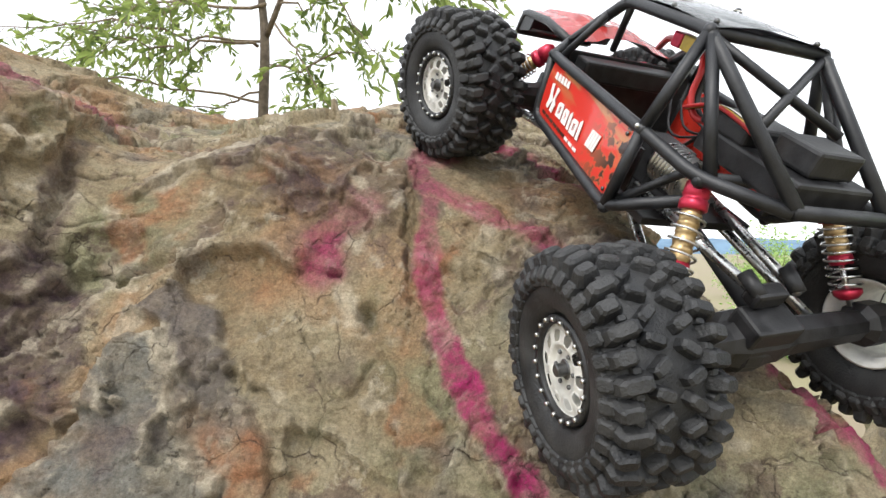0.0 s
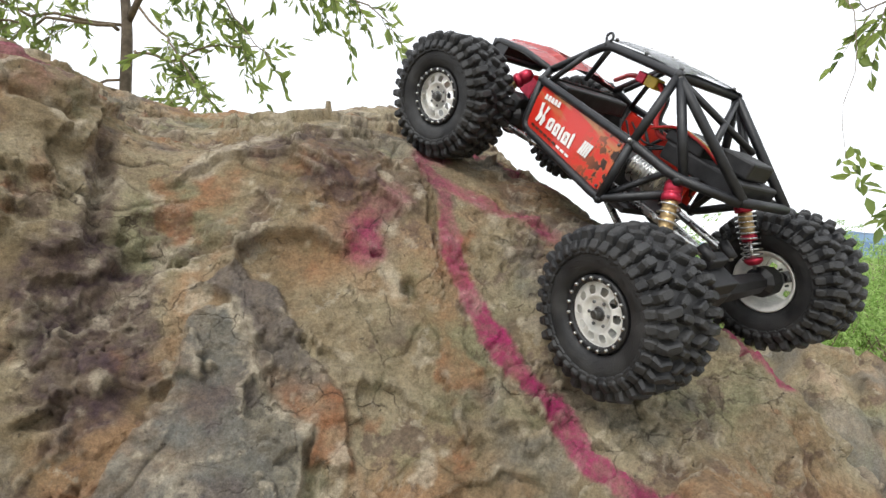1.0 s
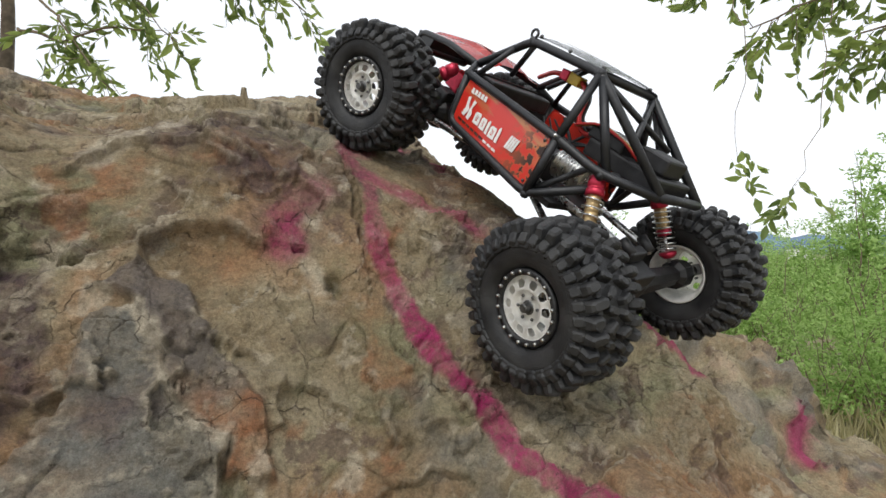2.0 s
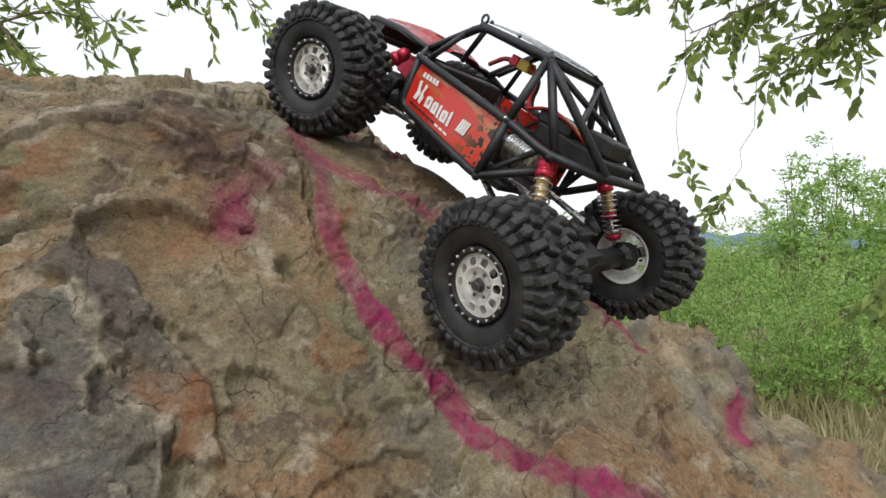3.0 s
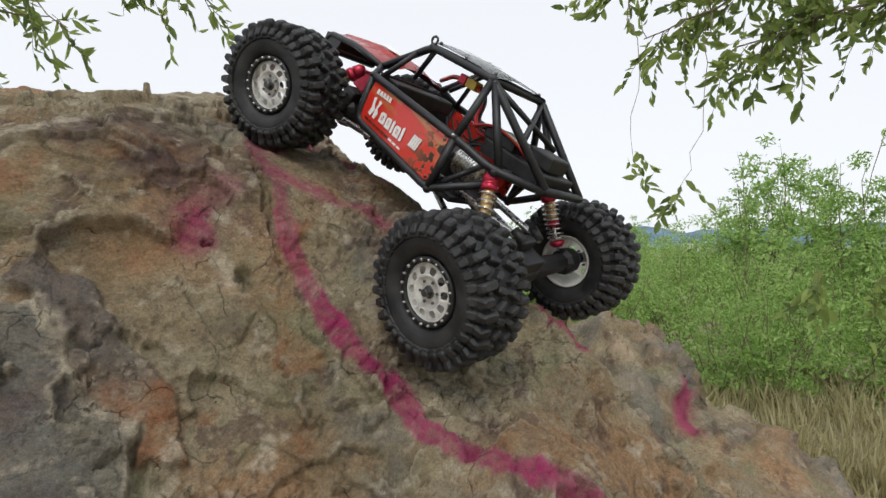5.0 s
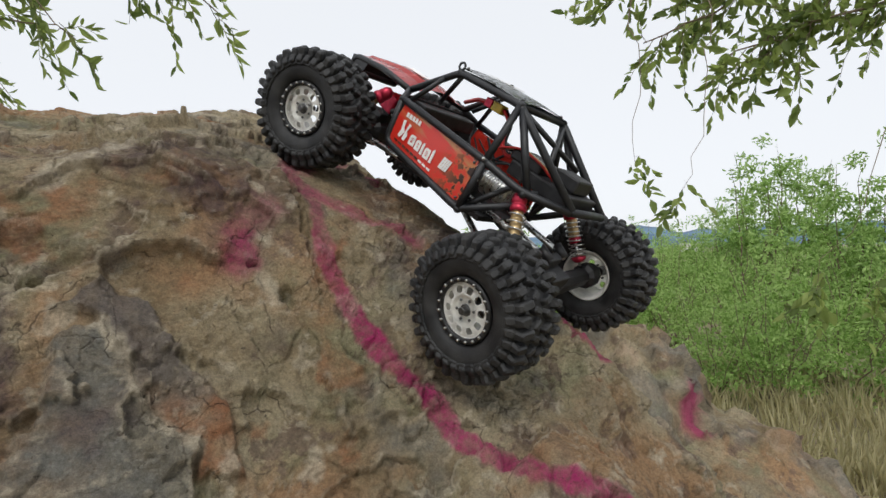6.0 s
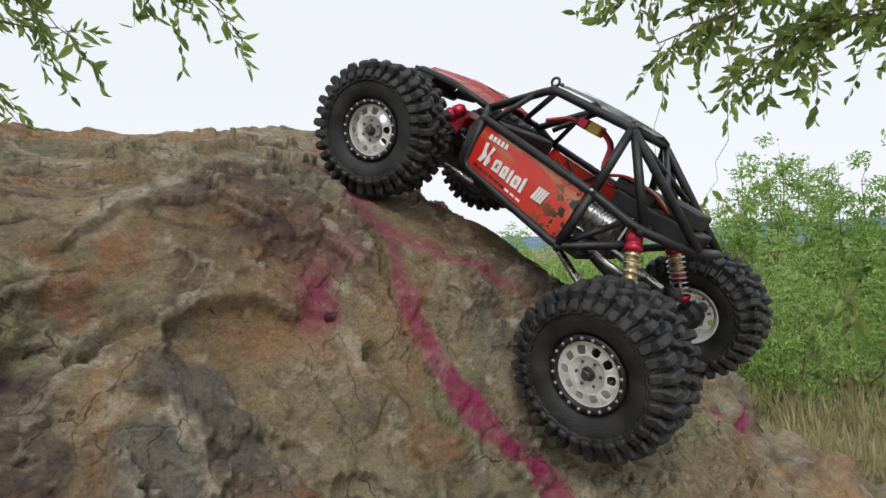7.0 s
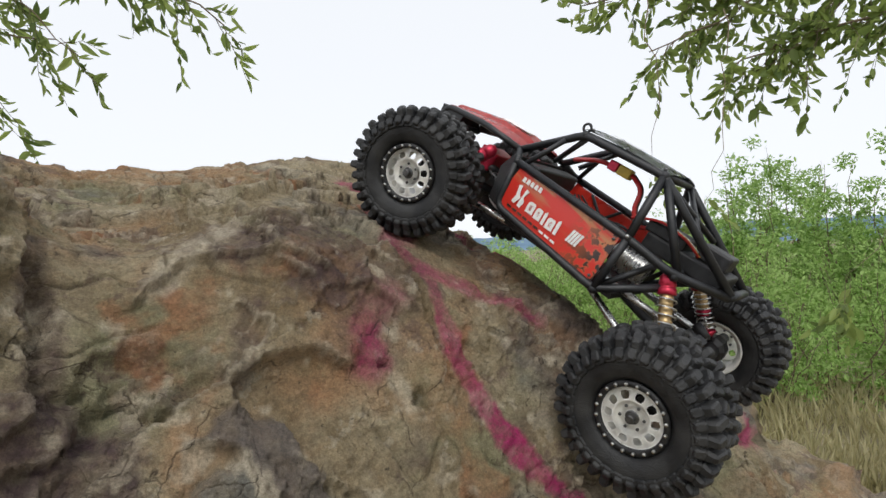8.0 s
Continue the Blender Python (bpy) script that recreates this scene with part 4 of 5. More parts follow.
for k, (mat, y) in enumerate(((REDWIRE, 0.016), (BLACK, 0.011))):
    tube("battery_wire", [ch(-0.024, y, 0.137), ch(-0.042, y + 0.006, 0.130), ch(-0.046, y + 0.010, 0.110), ch(-0.058, y + 0.008, 0.098), ch(-0.075, y, 0.108)], 0.0020, mat, car)
for k, mat in enumerate((REDWIRE, YELLOW, BLACK, WHITEPAINT)):
    tube("servo_wire", [ch(-0.050, 0.030 - 0.002 * k, 0.104), ch(-0.075, 0.032 - 0.002 * k, 0.1165), ch(-0.105, 0.030 - 0.002 * k, 0.1125), ch(-0.118, 0.020 - 0.002 * k, 0.104)], 0.0011, mat, car, bend=0.02)
for k in range(3):
    tube("servo_wire", [ch(0.040, -0.055 + 0.01 * k, 0.085), ch(0.010, -0.050 + 0.014 * k, 0.072 - 0.006 * k), ch(-0.025, -0.05, 0.084), ch(-0.050, -0.045, 0.070)], 0.0010, BLACK, car, bend=0.02)
for a_, b_ in (((0.030, 0.092), (-0.020, 0.052)), ((-0.010, 0.092), (0.025, 0.052))):
    tube("brace", [ch(a_[0], -0.057, a_[1]), ch(b_[0], -0.057, b_[1])], 0.0016, BLACK, car)


def build_shock(top, foot):
    """A coil-over shock between two points of the car."""
    top, foot = Vector(top), Vector(foot)
    axis = foot - top
    length = axis.length
    q = Vector((0, 1, 0)).rotation_difference(axis.normalized()).to_matrix().to_4x4()
    m = Matrix.Translation(top) @ q
    sh = empty("shock_absorber", Matrix.Identity(4), car)
    bm = bmesh.new()
    add_turned(bm, [(-0.004, 0.003), (0.0, 0.0062), (0.007, 0.0068), (0.0075, 0.0062), (0.009, 0.0062), (0.0095, 0.0072), (0.014, 0.0072), (0.0145, 0.006)], 20, m)
    part("cap", bm, REDMETAL, sh, "red anodised cap and collar")
    bm = bmesh.new()
    steps = [(0.014, 0.0045), (0.014, 0.0052)]
    for k in range(6):
        y = 0.016 + (length * 0.58 - 0.016) * k / 6
        steps += [(y, 0.0052), (y + 0.0006, 0.0056), (y + 0.0018, 0.0056), (y + 0.0024, 0.0052)]
    add_turned(bm, steps + [(length * 0.60, 0.0052), (length * 0.60, 0.0045)], 20, m)
    part("body", bm, BRASS, sh, "bronze threaded shock body")
    bm = bmesh.new()
    add_turned(bm, [(length * 0.56, 0.0058), (length * 0.60, 0.0062), (length * 0.66, 0.0058)], 16, m)
    add_turned(bm, [(length * 0.90, 0.004), (length * 0.91, 0.0072), (length * 0.95, 0.0072), (length, 0.0045)], 16, m)
    part("collar", bm, REDMETAL, sh)
    bm = bmesh.new()
    add_tube(bm, [m @ Vector((0, length * 0.55, 0)), m @ Vector((0, length + 0.004, 0))], 0.0016, 8)
    part("rod", bm, STEEL, sh)
    bm = bmesh.new()
    turns, y0, y1 = 8.0, 0.017, length * 0.91
    pts = [m @ Vector((0.0078 * math.cos(a), y0 + (y1 - y0) * a / (2 * math.pi * turns), 0.0078 * math.sin(a))) for a in (2 * math.pi * turns * k / 112 for k in range(113))]
    add_tube(bm, pts, 0.00072, 6)
    part("spring", bm, STEEL, sh, "steel coil spring")


for s in (1, -1):
    build_shock(ch(-0.113, 0.052 * s, 0.080), (-HALF_BASE + 0.010, 0.062 * s, 0.012))
    build_shock(ch(0.112, 0.050 * s, 0.090), FRONT_AXLE @ Vector((HALF_BASE - 0.004, 0.058 * s, 0.012)))
for fx in (1, -1):
    x = HALF_BASE * fx
    lean = FRONT_AXLE if fx > 0 else REAR_AXLE
    bm = bmesh.new()
    rows = []
    for y, hx, hz in ((0.078, 0.0075, 0.0075), (0.060, 0.008, 0.0085), (0.026, 0.009, 0.011), (0.018, 0.011, 0.013), (-0.006, 0.011, 0.013), (-0.014, 0.009, 0.011), (-0.060, 0.008, 0.0085), (-0.078, 0.0075, 0.0075)):
        rows.append([bm.verts.new(lean @ Vector((x + hx * cx, y, hz * cz))) for cx, cz in ((1, 0.5), (0.5, 1), (-0.5, 1), (-1, 0.5), (-1, -0.5), (-0.5, -1), (0.5, -1), (1, -0.5))])
    for a_, b_ in zip(rows, rows[1:]):
        for k in range(8):
            bm.faces.new((a_[k], a_[(k + 1) % 8], b_[(k + 1) % 8], b_[k]))
    bm.faces.new(rows[0])
    bm.faces.new(rows[-1][::-1])
    bmesh.ops.recalc_face_normals(bm, faces=bm.faces)
    axle = part("axle_housing", bm, BLACK, car, "black axle housing", smooth=False)
    bm = bmesh.new()
    add_turned(bm, [(-0.013, 0.008), (-0.010, 0.0150), (0.0, 0.0172), (0.009, 0.0165), (0.014, 0.010)], 16, lean @ pose(x - 0.004 * fx, 0.008, -0.004))
    part("differential", bm, BLACK, axle, smooth=False)
    bm = bmesh.new()
    add_box(bm, (x, 0.006, 0.014), (0.020, 0.030, 0.013), lean, 0.002)
    add_box(bm, (x - 0.010 * fx, 0.006, 0.026), (0.010, 0.020, 0.010), lean, 0.002)
    part("link_mount", bm, BLACK, axle, smooth=False)
    for s in (1, -1):
        bm = bmesh.new()
        add_turned(bm, [(-0.012, 0.010), (-0.004, 0.013), (0.008, 0.013), (0.012, 0.008)], 10, lean @ pose(x, 0.078 * s, 0))
        part("hub_carrier", bm, BLACK, axle, smooth=False)
        tube("upper_link", [lean @ Vector((x - 0.008 * fx, 0.012 * s, 0.028)), ch(0.030 * fx - 0.012, 0.032 * s, 0.042)], 0.0030, STEEL, car, "polished steel link rod")
        tube("lower_link", [lean @ Vector((x - 0.006 * fx, 0.050 * s, -0.006)), ch(0.020 * fx - 0.010, 0.030 * s, 0.034)], 0.0032, STEEL, car, "polished steel link rod")
        tube("link_end", [lean @ Vector((x - 0.008 * fx, 0.012 * s, 0.028)), lean @ Vector((x - 0.022 * fx, 0.0135 * s, 0.031))], 0.0042, BLACK, car)
    tube("drive_shaft", [lean @ Vector((x - 0.012 * fx, 0.0, 0.006)), ch(-0.005, 0.0, 0.046)], 0.0042, BLACK, car)
box("steering_servo", (HALF_BASE - 0.004, -0.004, 0.034), (0.022, 0.042, 0.020), REDMETAL, car, 0.002, FRONT_AXLE)

# ---- ground, plants, distance ----
rng = np.random.RandomState(11)


def foliage(name, dark, light, through_=0.35):
    """Leaf green that differs from leaf to leaf and lets some light through."""
    m = bpy.data.materials.new(name)
    m.use_nodes = True
    n, l = m.node_tree.nodes, m.node_tree.links
    b = n["Principled BSDF"]
    b.inputs["Roughness"].default_value = 0.5
    g = n.new("ShaderNodeNewGeometry")
    mix = n.new("ShaderNodeMix")
    mix.data_type = "RGBA"
    mix.inputs["A"].default_value, mix.inputs["B"].default_value = (*dark, 1), (*light, 1)
    l.new(g.outputs["Random Per Island"], mix.inputs["Factor"])
    l.new(mix.outputs["Result"], b.inputs["Base Color"])
    tr = n.new("ShaderNodeBsdfTranslucent")
    l.new(mix.outputs["Result"], tr.inputs["Color"])
    ms = n.new("ShaderNodeMixShader")
    ms.inputs[0].default_value = through_
    l.new(b.outputs[0], ms.inputs[1])
    l.new(tr.outputs[0], ms.inputs[2])
    l.new(ms.outputs[0], n["Material Output"].inputs["Surface"])
    return m


LEAF = foliage("tree_leaf", (0.10, 0.155, 0.04), (0.38, 0.47, 0.13), 0.6)
SHRUB = foliage("shrub_leaf", (0.18, 0.32, 0.06), (0.50, 0.68, 0.24), 0.6)
STRAW = foliage("dry_grass", (0.40, 0.36, 0.18), (0.70, 0.64, 0.40), 0.5)
BARK = material("bark", (0.11, 0.085, 0.06), 0.9, 0, 0.5, 30, 0.6, 80)
TWIG = material("twig", (0.16, 0.12, 0.08), 0.9, 0, 0.4, 60, 0.3, 200)


def leaves(name, at, way, length, width, mat, parent, label=""):
    """Lance-shaped folded leaves at places, each along its way; one joined mesh."""
    k = len(at)
    way = way / np.linalg.norm(way, axis=1)[:, None]
    side = np.cross(way, rng.normal(size=(k, 3)))
    side /= np.linalg.norm(side, axis=1)[:, None]
    up = np.cross(side, way)
    ln, wd = length[:, None], width[:, None]
    fold = 0.25
    v = np.stack([at,
                  at + way * ln * 0.35 + side * wd * 0.5 + up * wd * fold, at + way * ln * 0.70 + side * wd * 0.38 + up * wd * fold * 0.7 - up * ln * 0.03,
                  at + way * ln - up * ln * 0.10,
                  at + way * ln * 0.70 - side * wd * 0.38 + up * wd * fold * 0.7 - up * ln * 0.03, at + way * ln * 0.35 - side * wd * 0.5 + up * wd * fold], 1).reshape(-1, 3)
    i = np.arange(k)[:, None] * 6
    f = np.concatenate([i + np.array([0, 1, 2, 3]), i + np.array([0, 3, 4, 5])], 1).reshape(-1, 4)
    me = bpy.data.meshes.new(name)
    me.vertices.add(len(v))
    me.vertices.foreach_set("co", v.ravel().astype(np.float32))
    me.loops.add(f.size)
    me.loops.foreach_set("vertex_index", f.ravel().astype(np.int32))
    me.polygons.add(len(f))
    me.polygons.foreach_set("loop_start", np.arange(0, f.size, 4, dtype=np.int32))
    me.update(calc_edges=True)
    me.materials.append(mat)
    ob = new(name, me)
    ob.parent = parent
    if label:
        tagged(ob, label)
    return ob


def wander(a, b, steps, sag, amp):
    """A bough from a to b that sags and wavers."""
    a, b = np.array(a, float), np.array(b, float)
    t = np.linspace(0, 1, steps)[:, None]
    p = a + (b - a) * t
    p[:, 2] += sag * (t[:, 0] ** 2 - t[:, 0])
    w = np.cumsum(rng.normal(size=(steps, 3)) * amp, 0)
    return p + (w - t * w[-1])


def bough(parent, a, b, r0, sag=0.1, twigs=10, per=16, reach=0.28, leaf=0.075, droop=0.5, start=0.25, broad=0.28):
    """A limb with drooping twigs that carry alternate leaves."""
    line = wander(a, b, 12, sag, 0.02)
    bm = bmesh.new()
    add_tube(bm, [Vector(p) for p in line], r0, 7, taper=r0 * 0.3)
    at, way = [], []
    axis = line[-1] - line[0]
    axis /= np.linalg.norm(axis)
    for k in range(twigs):
        t = start + (1 - start) * (k + rng.uniform(0, 1)) / twigs
        x = t * (len(line) - 1)
        j = min(int(x), len(line) - 2)
        root = line[j] + (line[j + 1] - line[j]) * (x - j)
        d = axis * 0.7 + rng.normal(size=3) * 0.6
        d[2] -= droop * rng.uniform(0.2, 1.2)
        d /= np.linalg.norm(d)
        ln = reach * rng.uniform(0.5, 1.15)
        tw = wander(root, root + d * ln, 6, 0.02, 0.008)
        tw[:, 2] -= droop * 0.12 * np.linspace(0, 1, 6) ** 2
        add_tube(bm, [Vector(p) for p in tw], r0 * 0.22, 5, taper=r0 * 0.08)
        for q in range(per):
            u = 0.15 + 0.85 * q / (per - 1)
            y = u * 5
            jj = min(int(y), 4)
            at.append(tw[jj] + (tw[jj + 1] - tw[jj]) * (y - jj))
            w = d * 0.8 + rng.normal(size=3) * 0.55
            w[2] -= 0.35 * droop
            way.append(w)
    part("limb", bm, TWIG, parent)
    n = len(at)
    ln = leaf * rng.uniform(0.6, 1.25, n)
    leaves("crown", np.array(at), np.array(way), ln, ln * rng.uniform(0.8, 1.2, n) * broad, LEAF, parent, "narrow green leaves")


def trunk(parent, pts, r0, r1):
    bm = bmesh.new()
    add_tube(bm, rounded([Vector(p) for p in pts], 0.15), r0, 10, taper=r1)
    part("trunk", bm, BARK, parent)


# the tree behind the boulder
tree = tagged(empty("tree", Matrix.Identity(4)), "slender leafy tree with narrow drooping leaves behind the boulder", "tree")
trunk(tree, [(-0.98, 2.95, -0.05), (-1.0, 2.92, 1.6), (-0.98, 2.9, 2.35), (-1.05, 2.9, 2.9), (-1.1, 2.95, 3.5)], 0.035, 0.012)
trunk(tree, [(-0.98, 2.9, 2.33), (-0.85, 2.8, 2.55), (-0.7, 2.7, 2.9), (-0.6, 2.5, 3.2)], 0.016, 0.008)
LOW_BOUGHS = (
        ((-0.98, 2.9, 2.20), (-0.35, 2.55, 2.15), 0.008, 0.05, 12, 0.26), ((-0.98, 2.9, 2.3), (-1.6, 2.6, 2.2), 0.010, 0.05, 20, 0.36),
        ((-0.98, 2.9, 2.5), (-1.9, 2.9, 2.5), 0.010, 0.05, 20, 0.40), ((-1.0, 2.9, 2.6), (-1.35, 2.3, 2.35), 0.009, 0.05, 18, 0.34),
        ((-1.04, 2.9, 2.8), (-2.2, 3.1, 2.35), 0.010, 0.1, 20, 0.40), ((-1.0, 2.9, 2.05), (-1.5, 3.0, 1.95), 0.007, 0.05, 14, 0.30),
        ((-0.9, 2.83, 2.5), (-0.55, 2.6, 2.42), 0.007, 0.05, 10, 0.26), ((-0.75, 2.72, 2.8), (-0.15, 2.45, 2.55), 0.008, 0.05, 14, 0.26),
)
HIGH_BOUGHS = (
        ((-0.7, 2.7, 2.9), (0.20, 2.25, 2.20), 0.009, 0.10, 22, 0.24), ((-0.6, 2.5, 3.2), (-0.10, 2.2, 2.33), 0.009, 0.05, 22, 0.26),
        ((-0.75, 2.72, 2.75), (-0.28, 2.3, 2.02), 0.006, 0.05, 10, 0.18), ((-0.95, 2.88, 2.45), (-0.50, 2.35, 1.82), 0.007, 0.05, 16, 0.24),
        ((-1.0, 2.9, 1.9), (-0.62, 2.75, 2.02), 0.005, 0.03, 10, 0.22), ((-0.99, 2.91, 2.0), (-2.1, 2.5, 2.05), 0.008, 0.05, 18, 0.34), ((-0.985, 2.9, 2.3), (-2.3, 2.7, 2.3), 0.008, 0.05, 18, 0.34),
        ((-0.65, 2.6, 3.1), (-0.55, 2.2, 2.5), 0.007, 0.05, 16, 0.28), ((-0.6, 2.5, 3.2), (-0.2, 2.1, 2.75), 0.007, 0.05, 16, 0.28))
for a, b, r, sg, tw, rc in LOW_BOUGHS + HIGH_BOUGHS:
    bough(tree, a, b, r, sg, tw, 10, rc, 0.068, 0.5, 0.25, 0.30)

# the tree whose boughs hang in from beside the path
tree = tagged(empty("tree", Matrix.Identity(4)), "tree with dense green boughs hanging over the boulder", "tree")
trunk(tree, [(3.95, 0.40, -0.05), (3.75, 0.58, 1.5), (3.50, 0.86, 3.0), (3.2, 1.33, 4.2)], 0.08, 0.03)


def out(p):
    """A place on the outer boughs, by its direction from the boulder."""
    return tuple(e + 1.36 * (v - e) for v, e in zip(p, (-0.3, 0.05, 1.3)))


for a, b, r, sg, tw, rc in (
        ((2.5, 0.65, 2.55), (1.62, 1.72, 2.38), 0.014, 0.05, 26, 0.30), ((2.45, 0.75, 2.6), (1.72, 1.45, 2.10), 0.012, 0.05, 26, 0.28),
        ((2.5, 0.65, 2.5), (1.92, 1.25, 1.98), 0.012, 0.05, 24, 0.28), ((2.55, 0.6, 2.3), (1.98, 1.05, 1.98), 0.012, 0.05, 26, 0.30),
        ((2.4, 0.85, 2.9), (1.75, 1.55, 2.55), 0.012, 0.05, 26, 0.32), ((2.35, 0.95, 3.1), (1.45, 1.35, 2.75), 0.012, 0.05, 24, 0.34),
        ((2.55, 0.6, 2.45), (2.05, 0.95, 2.35), 0.012, 0.05, 24, 0.32), ((2.5, 0.7, 2.6), (1.95, 1.35, 2.35), 0.012, 0.05, 28, 0.30)):
    bough(tree, out(a), out(b), r, sg, tw, 11, rc * 1.2, 0.080, 0.5, 0.3, 0.44)
for a, b, twigs in (((1.72, 1.42, 2.35), (1.53, 1.29, 1.50), 3), ((1.86, 1.20, 2.20), (1.64, 1.20, 1.38), 4), ((2.25, 0.62, 1.9), (1.80, 0.80, 1.03), 6), ((2.30, 0.60, 1.8), (1.92, 0.72, 1.02), 5)):
    bough(tree, a, b, 0.0022, 0.02, twigs, 7, 0.10, 0.052, 0.4, 0.84, 0.44)


def build_shrub(high, wide, count, leaf, airy):
    """A many-stemmed shrub: stems, clumps of leaves of uneven size with gaps between."""
    sh = empty("shrub", Matrix.Identity(4))
    at, way = [], []
    clumps = []
    for k in range(13):
        a, r = rng.uniform(0, 2 * math.pi), wide * math.sqrt(rng.uniform(0.02, 1))
        tip = np.array([r * math.cos(a), r * math.sin(a), high * rng.uniform(0.55, 1.0) * (1 - 0.35 * (r / wide) ** 2)])
        st = wander((tip[0] * 0.15, tip[1] * 0.15, -0.05), tip, 8, 0.05, 0.02 * high)
        bm = bmesh.new()
        add_tube(bm, [Vector(p) for p in st], 0.007 * high, 6, taper=0.002)
        part("stem", bm, TWIG, sh)
        for j in range(8):
            t = rng.uniform(airy, 1.0) if j else 1.0
            c = st[min(7, int(t * 7))] + rng.normal(size=3) * wide * 0.20
            clumps.append((c, wide * rng.uniform(0.07, 0.24)))
    for c, r in clumps:
        n = int(count / len(clumps) * (r / (0.18 * wide)) ** 1.5)
        d = rng.normal(size=(n, 3))
        d /= np.linalg.norm(d, axis=1)[:, None]
        at.append(c + d * r * rng.uniform(0.05, 1.0, (n, 1)) ** 0.7 * (1.25, 1.25, 0.7) + rng.normal(size=(n, 3)) * 0.12 * r)
        way.append(d * 0.3 + rng.normal(size=(n, 3)) * 0.9 + (0, 0, 0.1))
    at, way = np.concatenate(at), np.concatenate(way)
    keep = at[:, 2] > 0.05
    at, way = at[keep], way[keep]
    ln = leaf * rng.uniform(0.6, 1.3, len(at))
    leaves("crown", at, way, ln, ln * rng.uniform(0.3, 0.45, len(at)), SHRUB, sh)
    return tagged(sh, "bright green leafy shrub standing in dry grass", "shrub", "shrubs beyond the boulder")


kinds = [build_shrub(1.45, 0.75, 3600, 0.058, 0.25), build_shrub(1.25, 0.85, 3600, 0.054, 0.15), build_shrub(1.6, 0.65, 2700, 0.056, 0.38)]
tall = tagged(build_shrub(3.0, 0.85, 6500, 0.075, 0.55), "small round-crowned tree among the shrubs", "tree")
tall.name = "tree"
EYE_AT = (-0.3, 0.05)


def spot(az, dist):
    return EYE_AT[0] + dist * math.sin(radians(az)), EYE_AT[1] + dist * math.cos(radians(az))


def plant(ob, az, dist, grow=1.0, used=set()):
    x, y = spot(az, dist)
    m = pose(x, y, 0, 0, 0, rng.uniform(0, 360)) @ Matrix.Scale(grow, 4)
    if ob.name not in used:
        used.add(ob.name)
        ob.matrix_basis = m
    else:
        copy_thing(ob, m) if ob.scale[0] == 1.0 else copy_thing(ob, m @ Matrix.Scale(1 / ob.scale[0], 4))


for k in range(54):
    az = 36 + 56 * ((k * 0.618) % 1.0)
    dist = 4.5 + 8.5 * ((k * 0.414) % 1.0)
    if az < 47 and dist < 7:
        dist += 3
    grow = 0.92 + 0.035 * max(0, dist - 5) + rng.uniform(-0.12, 0.12)
    plant(kinds[k % 3], az, dist, grow * (0.80 if dist < 5.2 else 0.92))
for az, dist, grow in ((63.0, 10.0, 1.02), (66.5, 10.8, 0.92), (60.5, 11.5, 0.8), (70, 9.0, 0.85), (52.0, 15, 0.72), (76, 8.5, 1.0), (82, 9.5, 1.1)):
    plant(tall, az, dist, grow)
for k in range(36):
    plant(kinds[k % 3], 30 + 62 * ((k * 0.618) % 1.0), 17 + 16 * ((k * 0.7548) % 1.0), 1.15 + rng.uniform(-0.15, 0.25))

# dry grass
n = 9000
az, dist = np.radians(rng.uniform(46, 86, n)), rng.uniform(2.3, 6.0, n)
at = np.stack([EYE_AT[0] + dist * np.sin(az), EYE_AT[1] + dist * np.cos(az), np.full(n, -0.01)], 1)
tuft = np.sin(at[:, 0] * 7.1 + 1.3 * np.sin(at[:, 1] * 5.3)) * np.sin(at[:, 1] * 6.7 + 0.9)
at = at[tuft > -0.35]
way = rng.normal(size=(len(at), 3)) * 0.28 + (0, 0, 1)
ln = rng.uniform(0.10, 0.30, len(at))
grass = leaves("dry_grass", at, way, ln, np.full(len(at), 0.007), STRAW, None, "pale dry grass tufts on sandy ground")
tagged(grass, category="grass", kind="stuff")


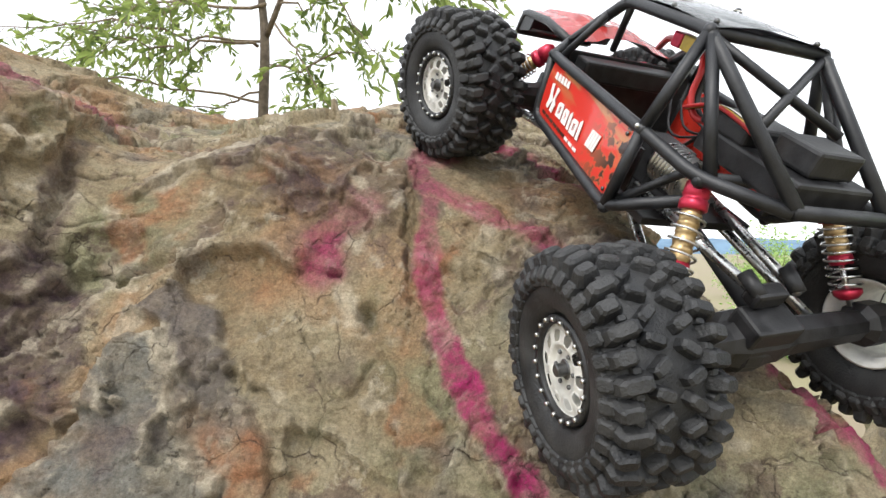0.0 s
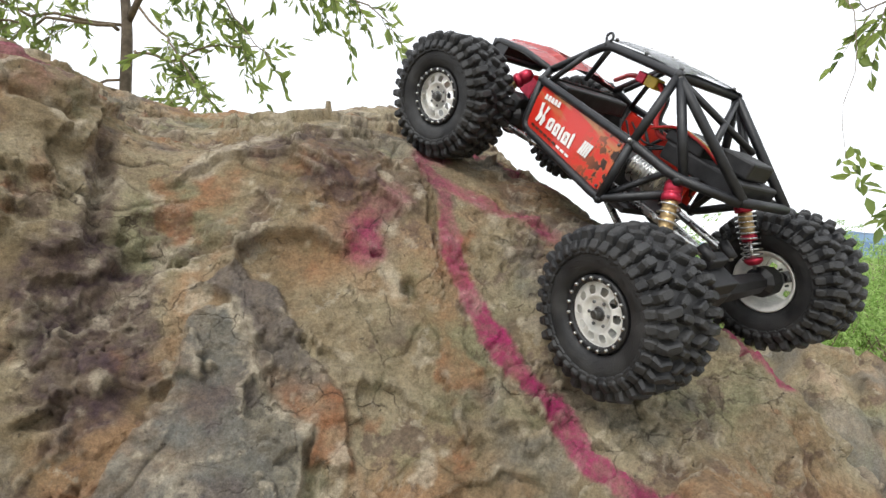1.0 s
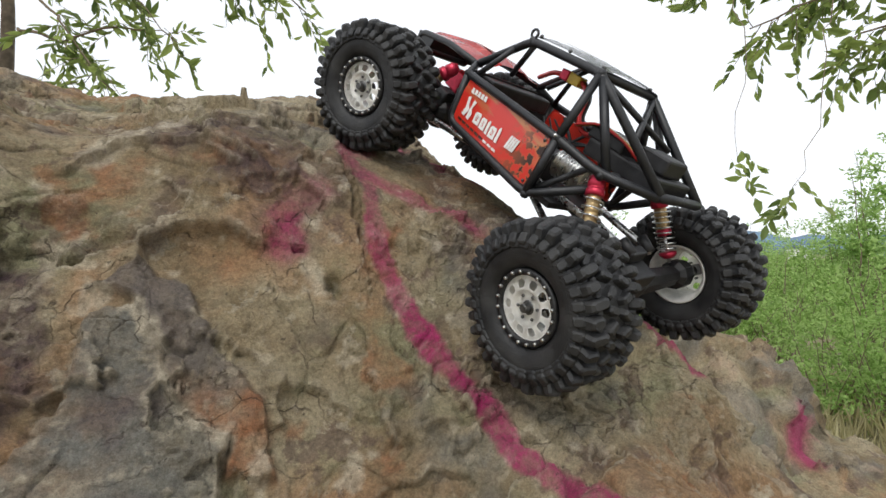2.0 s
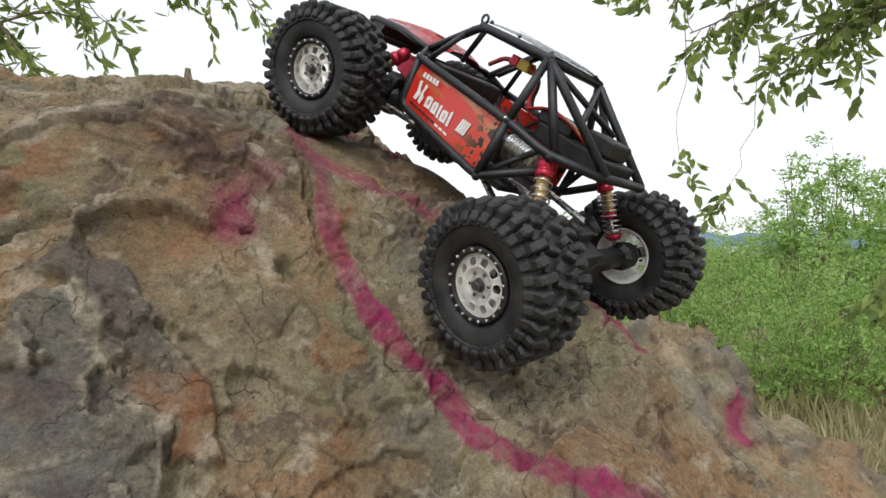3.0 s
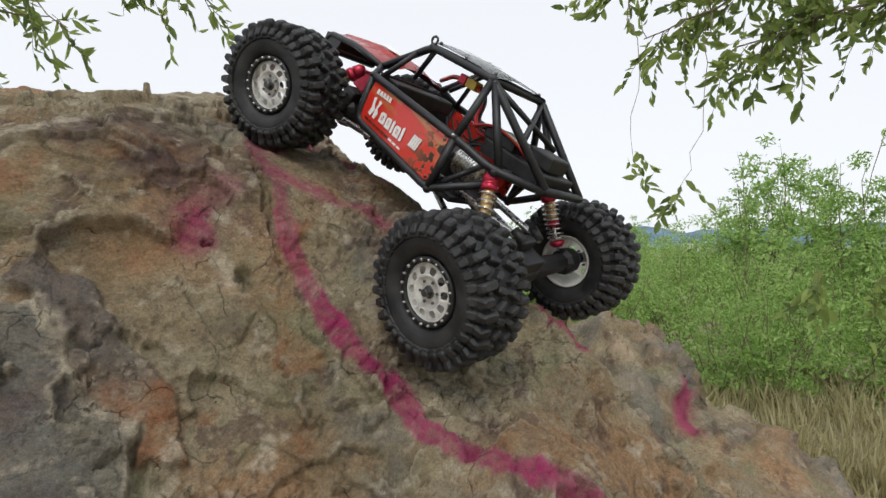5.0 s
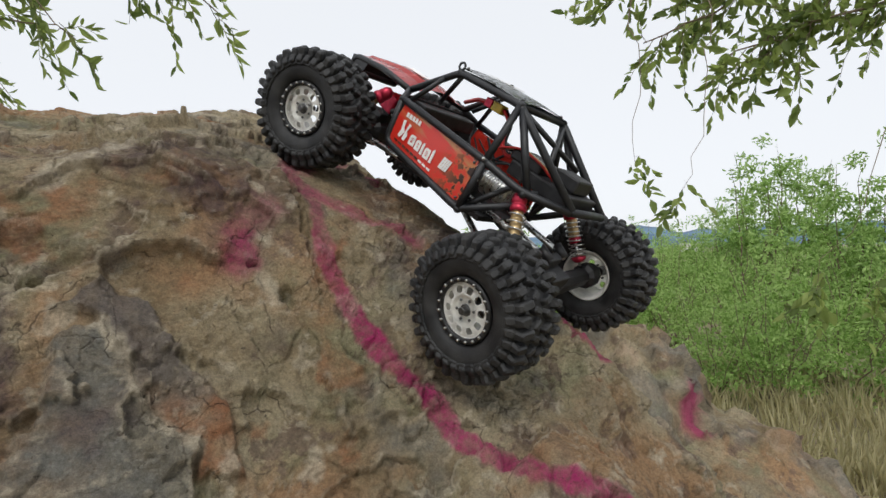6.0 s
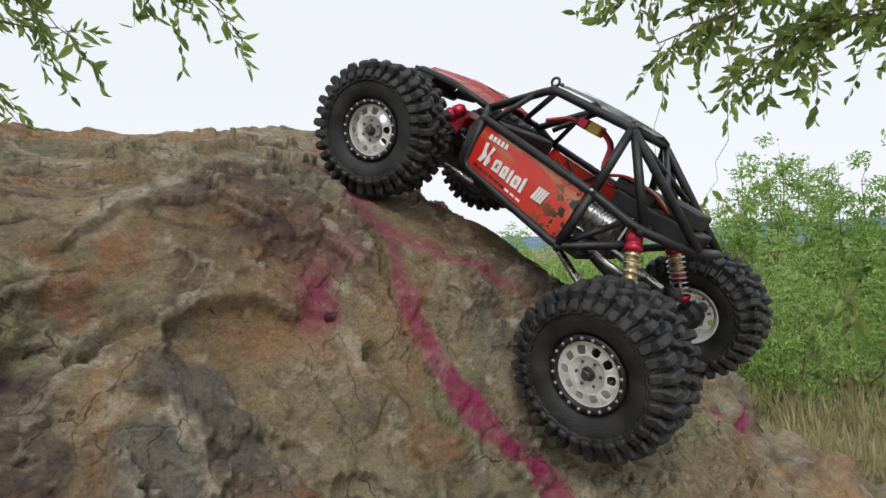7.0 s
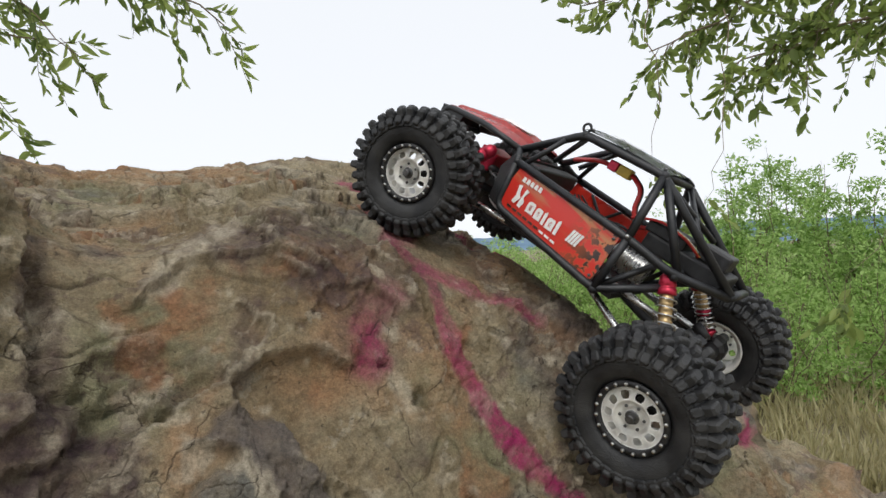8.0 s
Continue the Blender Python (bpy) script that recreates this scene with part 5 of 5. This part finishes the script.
def soil():
    m = material("sandy_soil", (0.30, 0.24, 0.16), 0.95, 0, 0.3, 0.9, 0.6, 30, second=(0.24, 0.215, 0.12))
    return m


bm = bmesh.new()
bmesh.ops.create_grid(bm, x_segments=60, y_segments=60, size=700)
ground = tagged(part("ground", bm, soil(), None), "sandy ground with dry grass", "ground", kind="structure")

# far wooded hills
bm = bmesh.new()
rows = []
for k in range(241):
    a = radians(-60 + 180 * k / 240)
    d = math.degrees(a)
    crest = 16 + 26 * math.exp(-((d - 9) / 7.0) ** 2) + 9 * math.exp(-((d - 51.5) / 2.5) ** 2) + 5 * math.exp(-((d - 68) / 12.0) ** 2)
    crest += 3.2 * noise.noise(Vector((d * 0.55, 0, 0))) + 1.4 * noise.noise(Vector((d * 2.1, 3, 0)))
    rows.append([bm.verts.new(((r) * math.sin(a), r * math.cos(a), z)) for r, z in ((560, -3), (590, crest * 0.45), (620, crest * 0.85), (640, crest), (700, -3))])
for a_, b_ in zip(rows, rows[1:]):
    for k in range(4):
        bm.faces.new((a_[k], b_[k], b_[k + 1], a_[k + 1]))
bmesh.ops.recalc_face_normals(bm, faces=bm.faces)
# blue-grey of the air in between, painted as the hills' own colour
HILL = material("haze_tinted_woods", (0.10, 0.17, 0.25), 1.0, 0, 0.25, 0.05, 0, 1, second=(0.14, 0.23, 0.32))
tagged(part("backdrop", bm, HILL, None), "wooded hills on the horizon with blue distance haze painted into their colour", "hills", kind="structure")

# a low house far off among the trees
x, y = spot(56.5, 130)
house = tagged(empty("house", pose(x, y, 0, 0, 0, 25)), "small far white house with a pale blue roof", "house")
box("wall", (0, 0, 1.0), (6, 4, 2.0), material("white_wall", (0.7, 0.7, 0.68), 0.8, 0, 0.1, 2), house, 0.05)
plate("roof", [(-3.3, -2.3, 2.0), (3.3, -2.3, 2.0), (3.3, 0.2, 2.9), (-3.3, 0.2, 2.9)], 0.1, material("blue_roof", (0.25, 0.36, 0.60), 0.5, 0, 0.1, 2), house)
plate("roof", [(-3.3, 2.3, 2.0), (-3.3, 0.2, 2.9), (3.3, 0.2, 2.9), (3.3, 2.3, 2.0)], 0.1, bpy.data.materials["blue_roof"], house)
